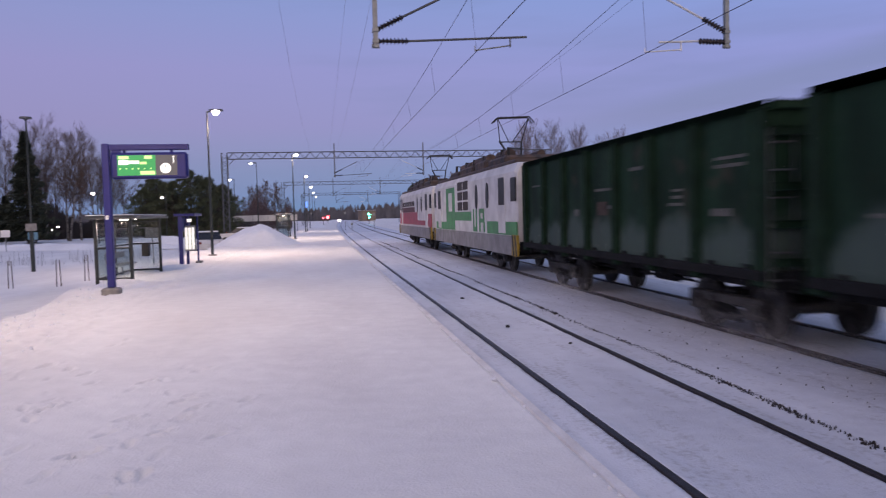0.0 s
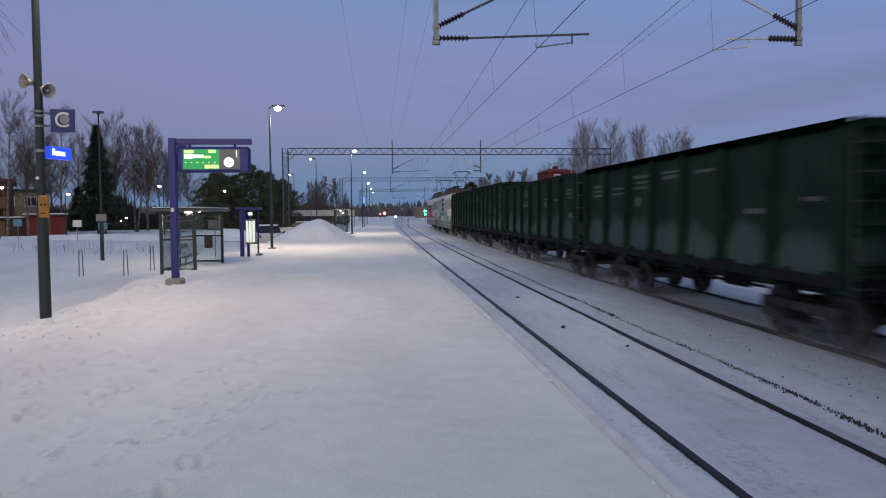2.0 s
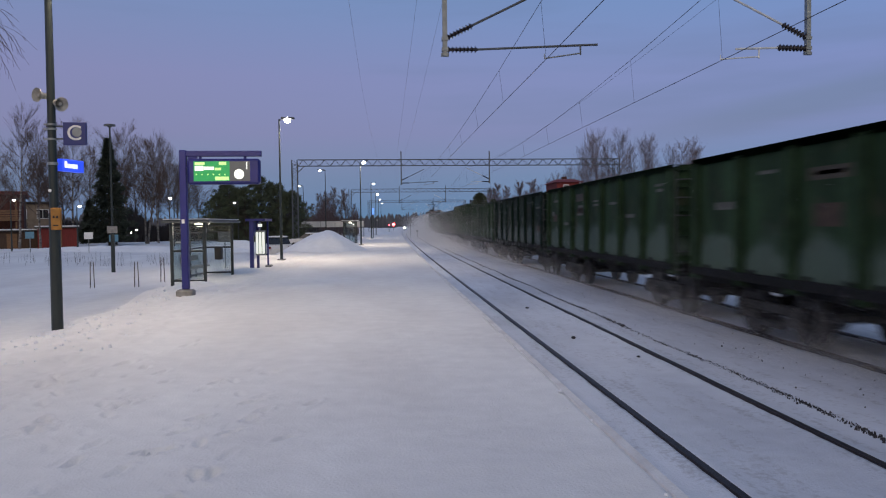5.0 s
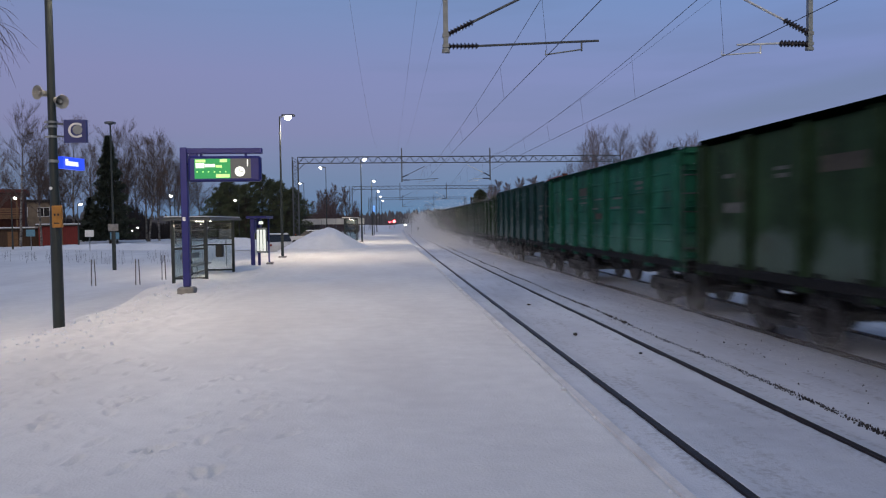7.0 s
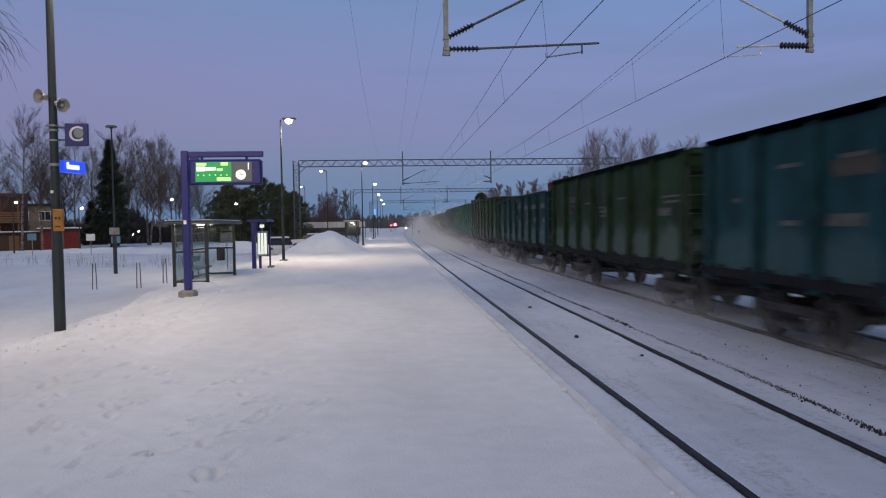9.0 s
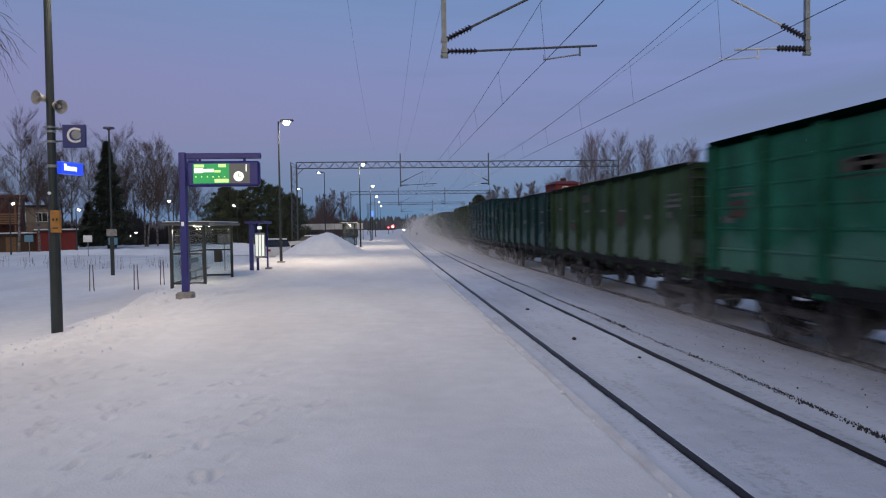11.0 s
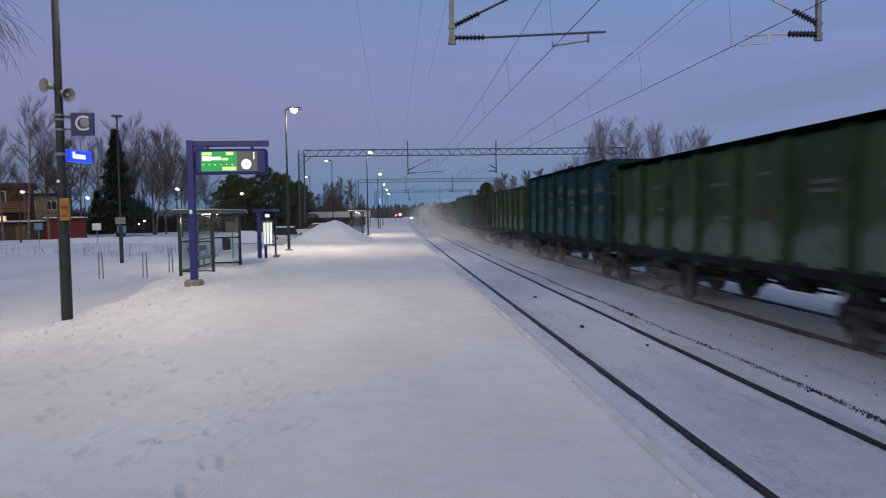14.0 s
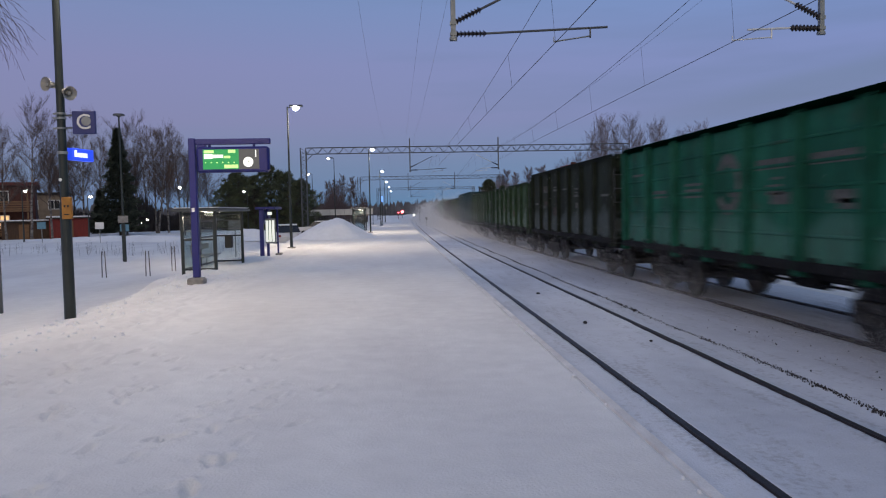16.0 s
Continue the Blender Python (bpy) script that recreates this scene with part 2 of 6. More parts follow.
BLUE_LIT = material("lit_blue_sign_face", (0.03, 0.07, 0.6), 0.4, 0.0, 0.1, 3, 0.0, glow=0.75, glow_color=(0.02, 0.08, 0.95))
WHITE_LIT = material("lit_white_lettering", (0.8, 0.8, 0.8), 0.5, 0.0, 0.05, 3, 0.0, glow=1.0, glow_color=(0.8, 0.86, 1.0))
WHITE = material("white_paint", (0.74, 0.74, 0.74), 0.55, 0.0, 0.15, 4, 0.05)
CONCRETE = material("grey_concrete", (0.30, 0.29, 0.28), 0.85, 0.0, 0.3, 6, 0.4)
LAMP_GLOW = material("lamp_lens", (1, 1, 1), 0.3, glow=30.0, glow_color=(1.0, 0.93, 0.84), var=0.02, bump=0)
LAMP_FAR = material("far_lamp_lens", (1, 1, 1), 0.3, glow=16.0, glow_color=(1.0, 0.90, 0.80), var=0.02, bump=0)
BLACK = material("black_rubber_and_soot", (0.018, 0.018, 0.02), 0.7, 0.0, 0.3, 6)
INSUL = material("brown_black_porcelain", (0.025, 0.02, 0.025), 0.25, 0.0, 0.2, 6, 0.0)
WIRE = material("dark_copper_wire", (0.06, 0.055, 0.07), 0.5, 0.5, 0.2, 3, 0.0)
GLASS = glass_material("shelter_glass", (0.80, 0.85, 0.85), 0.08, 0.95)
ROOF = material("shelter_roof_metal", (0.10, 0.11, 0.11), 0.5, 0.2, 0.25, 4)
UNDER = material("underframe_grime", (0.016, 0.017, 0.019), 0.85, 0.0, 0.4, 5, spec=0.12)
BOGIE = material("rimed_bogie_casting", (0.020, 0.020, 0.022), 0.8, 0.0, 0.3, 4.5, other=(0.085, 0.087, 0.092), spec=0.15)
WHEEL = material("wheel_steel", (0.022, 0.022, 0.024), 0.6, 0.2, 0.4, 5, other=(0.075, 0.075, 0.08), spec=0.25)
BALLAST = material("dark_ballast_stone", (0.06, 0.055, 0.06), 0.9, 0.0, 0.4, 20, 0.4)


# ---------- mesh tools ----------
def box(bm, x0, y0, z0, x1, y1, z1, bevel=0.0):
    got = bmesh.ops.create_cube(bm, size=1)["verts"]
    for v in got:
        v.co = Vector(((x0 + x1) / 2 + v.co.x * (x1 - x0), (y0 + y1) / 2 + v.co.y * (y1 - y0), (z0 + z1) / 2 + v.co.z * (z1 - z0)))
    if bevel:
        edges = list({e for v in got for e in v.link_edges})
        bmesh.ops.bevel(bm, geom=edges, offset=bevel, segments=1, affect="EDGES")
    return bm


def rod(bm, a, b, r0, r1=None, n=8, cap=True):
    """A straight tapered round bar from a to b."""
    a, b = Vector(a), Vector(b)
    r1 = r0 if r1 is None else r1
    d = b - a
    m = Matrix.Translation((a + b) / 2) @ d.to_track_quat("Z", "Y").to_matrix().to_4x4()
    bmesh.ops.create_cone(bm, cap_ends=cap, segments=n, radius1=r0, radius2=r1, depth=d.length, matrix=m)
    return bm


def tube(bm, pts, r, n=6):
    for a, b in zip(pts[:-1], pts[1:]):
        rod(bm, a, b, r, r, n, True)
    return bm


def ball(bm, c, r, seg=10, squash=1.0):
    bmesh.ops.create_uvsphere(bm, u_segments=seg, v_segments=max(5, seg // 2), radius=r,
                              matrix=Matrix.Translation(c) @ Matrix.Diagonal((1, 1, squash, 1)))
    return bm


def mesh_of(name, bm, mat, smooth=False):
    me = bpy.data.meshes.new(name)
    bmesh.ops.recalc_face_normals(bm, faces=bm.faces)
    bm.to_mesh(me)
    bm.free()
    me.materials.append(mat)
    if smooth:
        for p in me.polygons:
            p.use_smooth = True
    return me


def part(name, bm, mat, parent, label="", smooth=False):
    """One mesh object under a thing or a part."""
    ob = new(name, mesh_of(name, bm, mat, smooth))
    ob.parent = parent
    if label:
        tagged(ob, label)
    return ob


def thing(name, label, category, group="", at=(0, 0, 0), turn=0.0, kind=""):
    ob = new(name)
    ob.empty_display_size = 0.2
    ob.matrix_basis = pose(*at, 0, 0, turn)
    return tagged(ob, label, category, group, kind)


def single(name, bm, mat, label, category, group="", at=(0, 0, 0), turn=0.0, kind="", smooth=False):
    ob = new(name, mesh_of(name, bm, mat, smooth))
    ob.matrix_basis = pose(*at, 0, 0, turn)
    return tagged(ob, label, category, group, kind)


def B():
    return bmesh.new()


def text(name, body, size, parent, at, turn, mat, label="", lean=90):
    """A word set in the built-in font, as a thin mesh."""
    cu = bpy.data.curves.new(name, "FONT")
    cu.body, cu.size, cu.extrude, cu.align_x, cu.align_y = body, size, 0.004, "CENTER", "CENTER"
    tmp = bpy.data.objects.new(name, cu)
    me = bpy.data.meshes.new_from_object(tmp)
    bpy.data.objects.remove(tmp)
    me.materials.clear()
    me.materials.append(mat)
    ob = new(name, me)
    ob.parent = parent
    ob.matrix_basis = pose(*at, lean, 0, turn)
    if label:
        tagged(ob, label)
    return ob


# ---------- ground, platform and track ----------
EDGE = 1.91                      # platform edge beside track 1
GROUND = -0.47                   # snow between and beside the tracks


def smooth(a, b, x):
    t = np.clip((x - a) / (b - a), 0, 1)
    return t * t * (3 - 2 * t)


def hills(x, y, s, seed):
    """Soft rolling noise made of a few turned sine waves."""
    r = np.random.RandomState(seed)
    out = np.zeros_like(x)
    for i in range(9):
        a, f, p = r.uniform(0, 6.283), s * r.uniform(0.5, 2.2), r.uniform(0, 6.283)
        out += np.sin((x * np.cos(a) + y * np.sin(a)) * f + p) / 9 ** 0.5 / (0.6 + f / s)
    return out


def platform_left(y):
    """The left brink of the platform's snow; it narrows behind the heap."""
    return -6.3 + 0.45 * smooth(17.0, 12.0, y) + 0.95 * np.exp(-((y - 18.3) / 1.7) ** 2) + 3.0 * smooth(44, 66, y) + 0.25 * np.sin(y * 0.9) + 0.15 * np.sin(y * 2.3 + 1)


def snow_height(x, y):
    left = platform_left(y)
    on = smooth(-1.0, 0.0, x - left) * (x < EDGE + 0.012)
    low = np.where(x < EDGE, GROUND - 0.05 + 0.07 * hills(x, y, 0.7, 3), GROUND)
    low = low + np.where(x < -9, 0.30 * smooth(-12, -26, x) * smooth(30, 60, y) + 0.14 * hills(x, y, 0.35, 5), 0)
    low = np.where(x > 12, low + 0.12 * hills(x, y, 0.5, 8) + 0.35 * smooth(12, 22, x), low)
    up = 0.012 * hills(x, y, 1.3, 1) + 0.008 * hills(x, y, 6.0, 2)
    lumps = 0.034 * hills(x, y, 9.0, 7) * smooth(-3.0, -4.2, x) + 0.034 * np.abs(hills(x, y, 17.0, 9)) * smooth(-3.2, -4.6, x)
    rim = 0.07 * np.exp(-((x - left - 0.3) / 0.5) ** 2) * (1 + hills(x, y, 3.0, 4))
    near = smooth(18.0, 14.5, y)
    rim = rim * (1 - near) - 0.11 * near * smooth(-5.2, -5.9, x)
    lip = smooth(EDGE - 0.085, EDGE - 0.035, x) * (0.05 - 0.05 * smooth(0.2, 0.7, hills(x * 0.2, y, 2.4, 15)))
    z = low * (1 - on) + (up + lumps + rim - lip * 0.6) * on
    # swept groove beside the platform, small ridges along the rails
    z = z + np.where(x > EDGE + 0.012, 0.010 * hills(x, y, 3.0, 6) + 0.006 * hills(x, y, 14, 12), 0)
    for c in (TRACK_1, TRACK_2):
        for s in (-0.797, 0.797):
            d = np.abs(x - c - s)
            z = np.where(d < 0.6, np.minimum(z, GROUND + 0.012) + 0.034 * np.exp(-(d / 0.22) ** 2), z)
            z = np.where(d < 0.05, RAIL - 0.06, z)
            if c == TRACK_2:
                z = np.where(d < 0.12, RAIL - 0.11, z)
    bank = (0.34 + 0.05 * hills(x * 0.3, y, 1.1, 16)) * smooth(EDGE + 0.50, EDGE + 0.0, x) * (x > EDGE + 0.012)
    return z + bank


FEET = []                        # trails of old footprints
rnd = random.Random(4)
for x0, y0, dx, dy, n in ((-2.0, 3.9, -0.13, 0.62, 10), (-2.9, 4.3, 0.04, 0.60, 9), (-1.3, 4.6, -0.05, 0.66, 8), (-3.6, 5.2, 0.0, 0.55, 8), (-3.0, 6.5, -0.2, 0.5, 8), (-2.4, 3.6, -0.25, 0.5, 7),
                          (-3.3, 4.4, 0.27, 0.42, 9), (-2.9, 4.0, 0.30, 0.45, 8), (-3.6, 6.0, 0.30, 0.40, 8), (-1.9, 3.7, 0.20, 0.5, 6), (-4.0, 8.0, 0.2, 0.6, 7), (-2.2, 5.6, 0.28, 0.36, 6)):
    for i in range(n):
        FEET.append((x0 + dx * i + (0.09 if i % 2 else -0.09) + rnd.uniform(-0.07, 0.07), y0 + dy * i + rnd.uniform(-0.12, 0.12), math.atan2(-dx, dy) + rnd.uniform(-0.35, 0.35), rnd.uniform(0.2, 1.0) ** 1.4))


def footprints(x, y, z):
    """Soles pressed into the snow, with broken rims and crumbs kicked out in front."""
    crumbs = np.clip(hills(x, y, 34.0, 31) * hills(x, y, 21.0, 33), -0.6, 1.0)
    for fx, fy, a, deep in FEET:
        u = (x - fx) * math.cos(a) + (y - fy) * math.sin(a)
        v = -(x - fx) * math.sin(a) + (y - fy) * math.cos(a)
        d = (u / 0.044) ** 2 + (v / 0.125) ** 2
        z = z - 0.050 * deep * np.exp(-d ** 3) + 0.016 * deep * np.exp(-((d - 2.0) / 0.8) ** 2) * (1 + crumbs)
        z = z + 0.032 * deep * crumbs * np.exp(-((u / 0.13) ** 2 + ((v - 0.1) / 0.26) ** 2))
    return z


def sheet(name, xs, ys, mat, label):
    X, Y = np.meshgrid(xs, ys)
    Z = footprints(X, Y, snow_height(X, Y))
    nx, ny = len(xs), len(ys)
    X = X + np.array([bend(y) for y in ys])[:, None]
    verts = np.stack([X.ravel(), Y.ravel(), Z.ravel()], 1)
    i = np.arange(nx * ny).reshape(ny, nx)
    faces = np.stack([i[:-1, :-1].ravel(), i[:-1, 1:].ravel(), i[1:, 1:].ravel(), i[1:, :-1].ravel()], 1)
    me = bpy.data.meshes.new(name)
    me.from_pydata(verts.tolist(), [], faces.tolist())
    me.materials.append(mat)
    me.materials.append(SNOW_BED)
    # strip along the tracks gets the snow with shade in its colour
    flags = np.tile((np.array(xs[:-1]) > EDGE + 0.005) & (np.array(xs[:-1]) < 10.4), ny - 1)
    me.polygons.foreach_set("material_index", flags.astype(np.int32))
    for p in me.polygons:
        p.use_smooth = True
    ob = new(name, me)
    return tagged(ob, label, "ground", kind="structure")


rail_x = [c + s + d for c in (TRACK_1, TRACK_2) for s in (-0.797, 0.797) for d in (-0.3, -0.16, -0.09, -0.055, -0.046, 0.046, 0.055, 0.09, 0.16, 0.3)]
xs = sorted(set(np.round(np.concatenate([
    -np.geomspace(11, 3000, 34), np.arange(-10.8, -5.2, 0.13), np.arange(-5.2, -4.3, 0.06), np.arange(-4.3, -0.6, 0.028), np.arange(-0.6, -0.2, 0.08), np.arange(-0.2, EDGE - 0.02, 0.09),
    np.arange(EDGE + 0.06, 12, 0.14), np.geomspace(12, 3000, 30), [EDGE - 0.14, EDGE - 0.11, EDGE - 0.08, EDGE - 0.05, EDGE - 0.03, EDGE, EDGE + 0.01, EDGE + 0.03], rail_x]), 3)))
ys = sorted(set(np.round(np.concatenate([
    -np.geomspace(3, 3000, 26), np.arange(-2.8, 3, 0.4), np.arange(3, 8.5, 0.034), np.arange(8.5, 9, 0.06), np.arange(9, 16, 0.09), np.arange(16, 40, 0.25), np.geomspace(40, 3000, 70)]), 3)))
ground = sheet("ground", xs, ys, SNOW, "snow-covered platform, track bed and open ground")

# concrete rim of the platform, standing clear of the drifted snow
bm = B()
cut = [-60, 0, 25, 45, 65, 85, 105, 130, 160, 190, 220]
for a, b in zip(cut[:-1], cut[1:]):
    e = [bm.verts.new((EDGE + u + bend(y), y, z)) for y in (a, b) for u, z in ((-0.25, -0.6), (0.014, -0.6), (0.014, 0.004), (-0.055, -0.004))]
    for f in ((0, 1, 2, 3), (7, 6, 5, 4), (0, 4, 5, 1), (1, 5, 6, 2), (2, 6, 7, 3), (3, 7, 4, 0)):
        bm.faces.new([e[i] for i in f])
tagged(new("platform_edge", mesh_of("platform_edge", bm, material("snow_dusted_concrete", (0.60, 0.58, 0.575), 0.9, 0.0, 0.15, 2.2, 0.4, 40, other=(0.76, 0.75, 0.75)))), "pale worn concrete platform edge dusted with packed snow", "platform edge", kind="structure")


def rail(x):
    """One rail with head, web and foot."""
    prof = ((-0.036, 0.0), (0.036, 0.0), (0.036, -0.035), (0.010, -0.05), (0.010, -0.14), (0.07, -0.165), (0.07, -0.175),
            (-0.07, -0.175), (-0.07, -0.165), (-0.010, -0.14), (-0.010, -0.05), (-0.036, -0.035))
    b = B()
    rings = []
    for y in (-420, -40, 0, 25, 35, 45, 55, 65, 75, 85, 100, 115, 130, 150, 170, 200, 320, 700):
        rings.append([b.verts.new((x + bend(y) + u, y, RAIL + w)) for u, w in prof])
    for p, q in zip(rings[:-1], rings[1:]):
        for k in range(len(prof)):
            b.faces.new((p[k], p[(k + 1) % len(prof)], q[(k + 1) % len(prof)], q[k]))
    single("rail", b, STEEL_DARK, "dark steel rail in a snow-filled track", "rail", "rails", kind="structure")


for c in (TRACK_1, TRACK_2):
    for s in (-0.797, 0.797):
        rail(c + s)


# ---------- the train ----------
SPEED = 20.42                    # metres a second
PITCH = 13.7                     # one wagon over its couplers
FIRST = 22.9                     # front of the leading wagon at the start
AXLES = (-0.92, 0.92)


def wheelset(parent, y, name="wheelset"):
    b = B()
    rod(b, (-0.95, 0, 0), (0.95, 0, 0), 0.085, n=10)
    for s in (-1, 1):
        rod(b, (s * 0.73, 0, 0), (s * 0.86, 0, 0), 0.475, n=24)
        rod(b, (s * 0.70, 0, 0), (s * 0.735, 0, 0), 0.50, n=24)
        rod(b, (s * 0.86, 0, 0), (s * 0.90, 0, 0), 0.40, 0.15, n=16)
        for k in range(4):
            a = k * math.pi / 2
            rod(b, (s * 0.885, 0.25 * math.cos(a), 0.25 * math.sin(a)), (s * 0.895, 0.25 * math.cos(a), 0.25 * math.sin(a)), 0.06, n=6)
    w = part(name, b, WHEEL, parent)
    w.matrix_basis = pose(0, y, 0.475)
    return w


def bogie(parent, y):
    """A two-axle cast bogie."""
    b = B()
    box(b, -1.0, -0.22, 0.45, 1.0, 0.22, 0.78, 0.03)
    g = part("bogie", b, UNDER, parent)
    g.matrix_basis = pose(0, y, 0)
    for s in (-1, 1):
        b = B()
        box(b, s * 1.02 - 0.08, -1.15, 0.52, s * 1.02 + 0.08, 1.15, 0.68, 0.02)
        box(b, s * 1.02 - 0.08, -0.5, 0.24, s * 1.02 + 0.08, 0.5, 0.36, 0.02)
        for k in (-1, 1):
            rod(b, (s * 1.02, k * 0.45, 0.30), (s * 1.02, k * 0.72, 0.60), 0.07, n=6)
            box(b, s * 1.02 - 0.11, k * 0.92 - 0.19, 0.33, s * 1.02 + 0.11, k * 0.92 + 0.19, 0.62, 0.03)
            rod(b, (s * 1.05, k * 0.92, 0.475), (s * 1.17, k * 0.92, 0.475), 0.12, n=10)
        part("side_frame", b, BOGIE, g)
        b = B()
        for k in (-0.22, 0, 0.22):
            rod(b, (s * 1.02, k, 0.34), (s * 1.02, k, 0.56), 0.09, n=8)
        part("spring", b, UNDER, g)
    return g, [wheelset(g, a) for a in AXLES]


W_FLOOR, W_HALF = 1.22, 1.52
RIB_Y = (-0.62, -2.525, -4.255, -5.985, -7.715, -9.445, -11.175, -13.08)     # corner, pivot and middle posts of a side
TALL = (1, 2, 5, 10, 11, 12, 14, 15, 18, 21, 24, 25)     # wagons with the higher body


def gondola(paint, W_TOP):
    """An open coal wagon: front end at y = 0, seven ribbed panels a side."""
    t = thing("gondola_wagon", "weathered ribbed steel coal wagon running in a freight train", "freight wagon", "freight wagons of the train")
    y0, y1 = -0.48, -13.22
    for s in (-1, 1):
        b = B()
        box(b, s * W_HALF - 0.03, y1, W_FLOOR, s * W_HALF + 0.03, y0, W_TOP - 0.05)
        wall = part("side_wall", b, paint, t)
        for y in RIB_Y:
            w = 0.095 if y in RIB_Y[1:-1] else 0.14
            b = B()
            box(b, s * W_HALF - 0.0, y - w, 1.02, s * (W_HALF + 0.115), y + w, W_TOP - 0.12, 0.03)
            part("rib", b, paint, wall)
        b = B()
        box(b, s * W_HALF - 0.10, y1 - 0.02, W_TOP - 0.14, s * (W_HALF + 0.10), y0 + 0.02, W_TOP, 0.025)
        part("top_rail", b, paint, t)
        b = B()
        box(b, s * W_HALF - 0.14, y1, 1.08, s * (W_HALF + 0.02), y0, 1.24, 0.02)
        part("side_sill", b, UNDER, t)
        for y, h in zip(RIB_Y[:-1], RIB_Y[1:]):
            c = (y + h) / 2
            b = B()
            for k in (-0.52, 0.52):
                box(b, s * (W_HALF + 0.0), c + k - 0.05, 0.92, s * (W_HALF + 0.07), c + k + 0.05, 1.30)
                rod(b, (s * (W_HALF + 0.03), c + k - 0.09, 1.27), (s * (W_HALF + 0.03), c + k + 0.09, 1.27), 0.035, n=6)
            box(b, s * (W_HALF - 0.30), c - 0.70, 0.96, s * (W_HALF - 0.06), c + 0.70, 1.06)
            part("hatch_latch", b, UNDER, t)
    for y, o in ((y0, 1), (y1, -1)):
        b = B()
        box(b, -W_HALF, y - 0.03, W_FLOOR, W_HALF, y + 0.03, W_TOP - 0.03)
        end = part("end_wall", b, paint, t)
        for z in (1.30, 1.85, 2.40, W_TOP - 0.52, W_TOP - 0.14):
            b = B()
            box(b, -W_HALF - 0.02, y, z, W_HALF + 0.02, y + o * 0.10, z + 0.12, 0.02)
            part("end_rib", b, paint, end)
        b = B()
        box(b, -1.45, y - o * 0.45, 0.95, 1.45, y + o * 0.06, 1.24, 0.02)
        part("buffer_beam", b, UNDER, t)
        b = B()
        box(b, -0.14, y, 0.90, 0.14, y + o * 0.30, 1.18, 0.03)
        box(b, -0.20, y + o * 0.24, 0.88, 0.18, y + o * 0.475, 1.20, 0.05)
        part("coupler", b, UNDER, t)
    b = B()
    for z in (1.1, 1.5, 1.9, 2.3, 2.7, 3.1):
        rod(b, (-W_HALF - 0.07, y1 - 0.05, z), (-W_HALF + 0.33, y1 - 0.05, z), 0.014, n=5)
    for x in (-W_HALF - 0.07, -W_HALF + 0.33):
        rod(b, (x, y1 - 0.05, 0.9), (x, y1 - 0.05, 3.3), 0.014, n=5)
    part("ladder", b, GALV_DARK, t)
    b = B()
    box(b, -1.49, y1 + 0.05, 1.12, 1.49, y0 - 0.05, 1.24)
    part("floor_plate", b, UNDER, t)
    b = B()
    box(b, -0.28, y1 + 0.3, 0.72, 0.28, y0 - 0.3, 1.12, 0.02)
    part("centre_sill", b, UNDER, t)
    b = B()
    rod(b, (-0.75, -6.1, 0.80), (-0.75, -7.0, 0.80), 0.19, n=12)
    rod(b, (-0.6, -7.7, 0.78), (-0.6, -8.6, 0.78), 0.14, n=12)
    rod(b, (-0.7, -4.5, 0.74), (-0.7, -9.5, 0.74), 0.025, n=6)
    part("brake_cylinder", b, UNDER, t)
    for y in (-2.55, -11.15):
        bogie(t, y)
    return t


FADED = material("faded_lettering_paint", (0.145, 0.15, 0.135), 0.7, 0.0, 0.6, 7)
TAN = material("faded_tan_paint", (0.082, 0.066, 0.040), 0.7, 0.0, 0.6, 6)
RUSTY = material("rusty_patch_paint", (0.07, 0.04, 0.025), 0.8, 0.0, 0.5, 5)
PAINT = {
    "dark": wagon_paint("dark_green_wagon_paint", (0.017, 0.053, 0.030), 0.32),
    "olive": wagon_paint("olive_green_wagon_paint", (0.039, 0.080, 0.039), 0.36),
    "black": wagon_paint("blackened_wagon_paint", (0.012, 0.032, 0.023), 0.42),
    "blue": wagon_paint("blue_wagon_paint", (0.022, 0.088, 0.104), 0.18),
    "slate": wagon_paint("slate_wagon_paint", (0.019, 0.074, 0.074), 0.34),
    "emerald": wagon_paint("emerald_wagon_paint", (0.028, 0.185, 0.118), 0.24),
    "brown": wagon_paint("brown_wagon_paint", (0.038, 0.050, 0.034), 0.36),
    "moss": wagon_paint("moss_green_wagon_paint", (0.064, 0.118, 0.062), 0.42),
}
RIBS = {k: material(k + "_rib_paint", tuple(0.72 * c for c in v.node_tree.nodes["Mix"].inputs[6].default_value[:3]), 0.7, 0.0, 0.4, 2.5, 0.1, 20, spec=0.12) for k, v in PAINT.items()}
COLOURS = ("dark dark dark dark olive olive black olive olive slate emerald olive slate olive blue "
           "slate moss emerald brown moss blue moss moss brown emerald moss dark").split()
WORDS = {"dark": "dark green", "olive": "olive green", "black": "soot-blackened green", "blue": "dull blue", "slate": "slate blue",
         "emerald": "emerald green", "brown": "brownish black", "moss": "pale moss green"}
WAGONS = []


def mark(w, y0, y1, z0, z1, mat, label):
    b = B()
    box(b, -W_HALF - 0.036, y0, z0, -W_HALF - 0.028, y1, z1)
    part("lettering", b, mat, w, label)


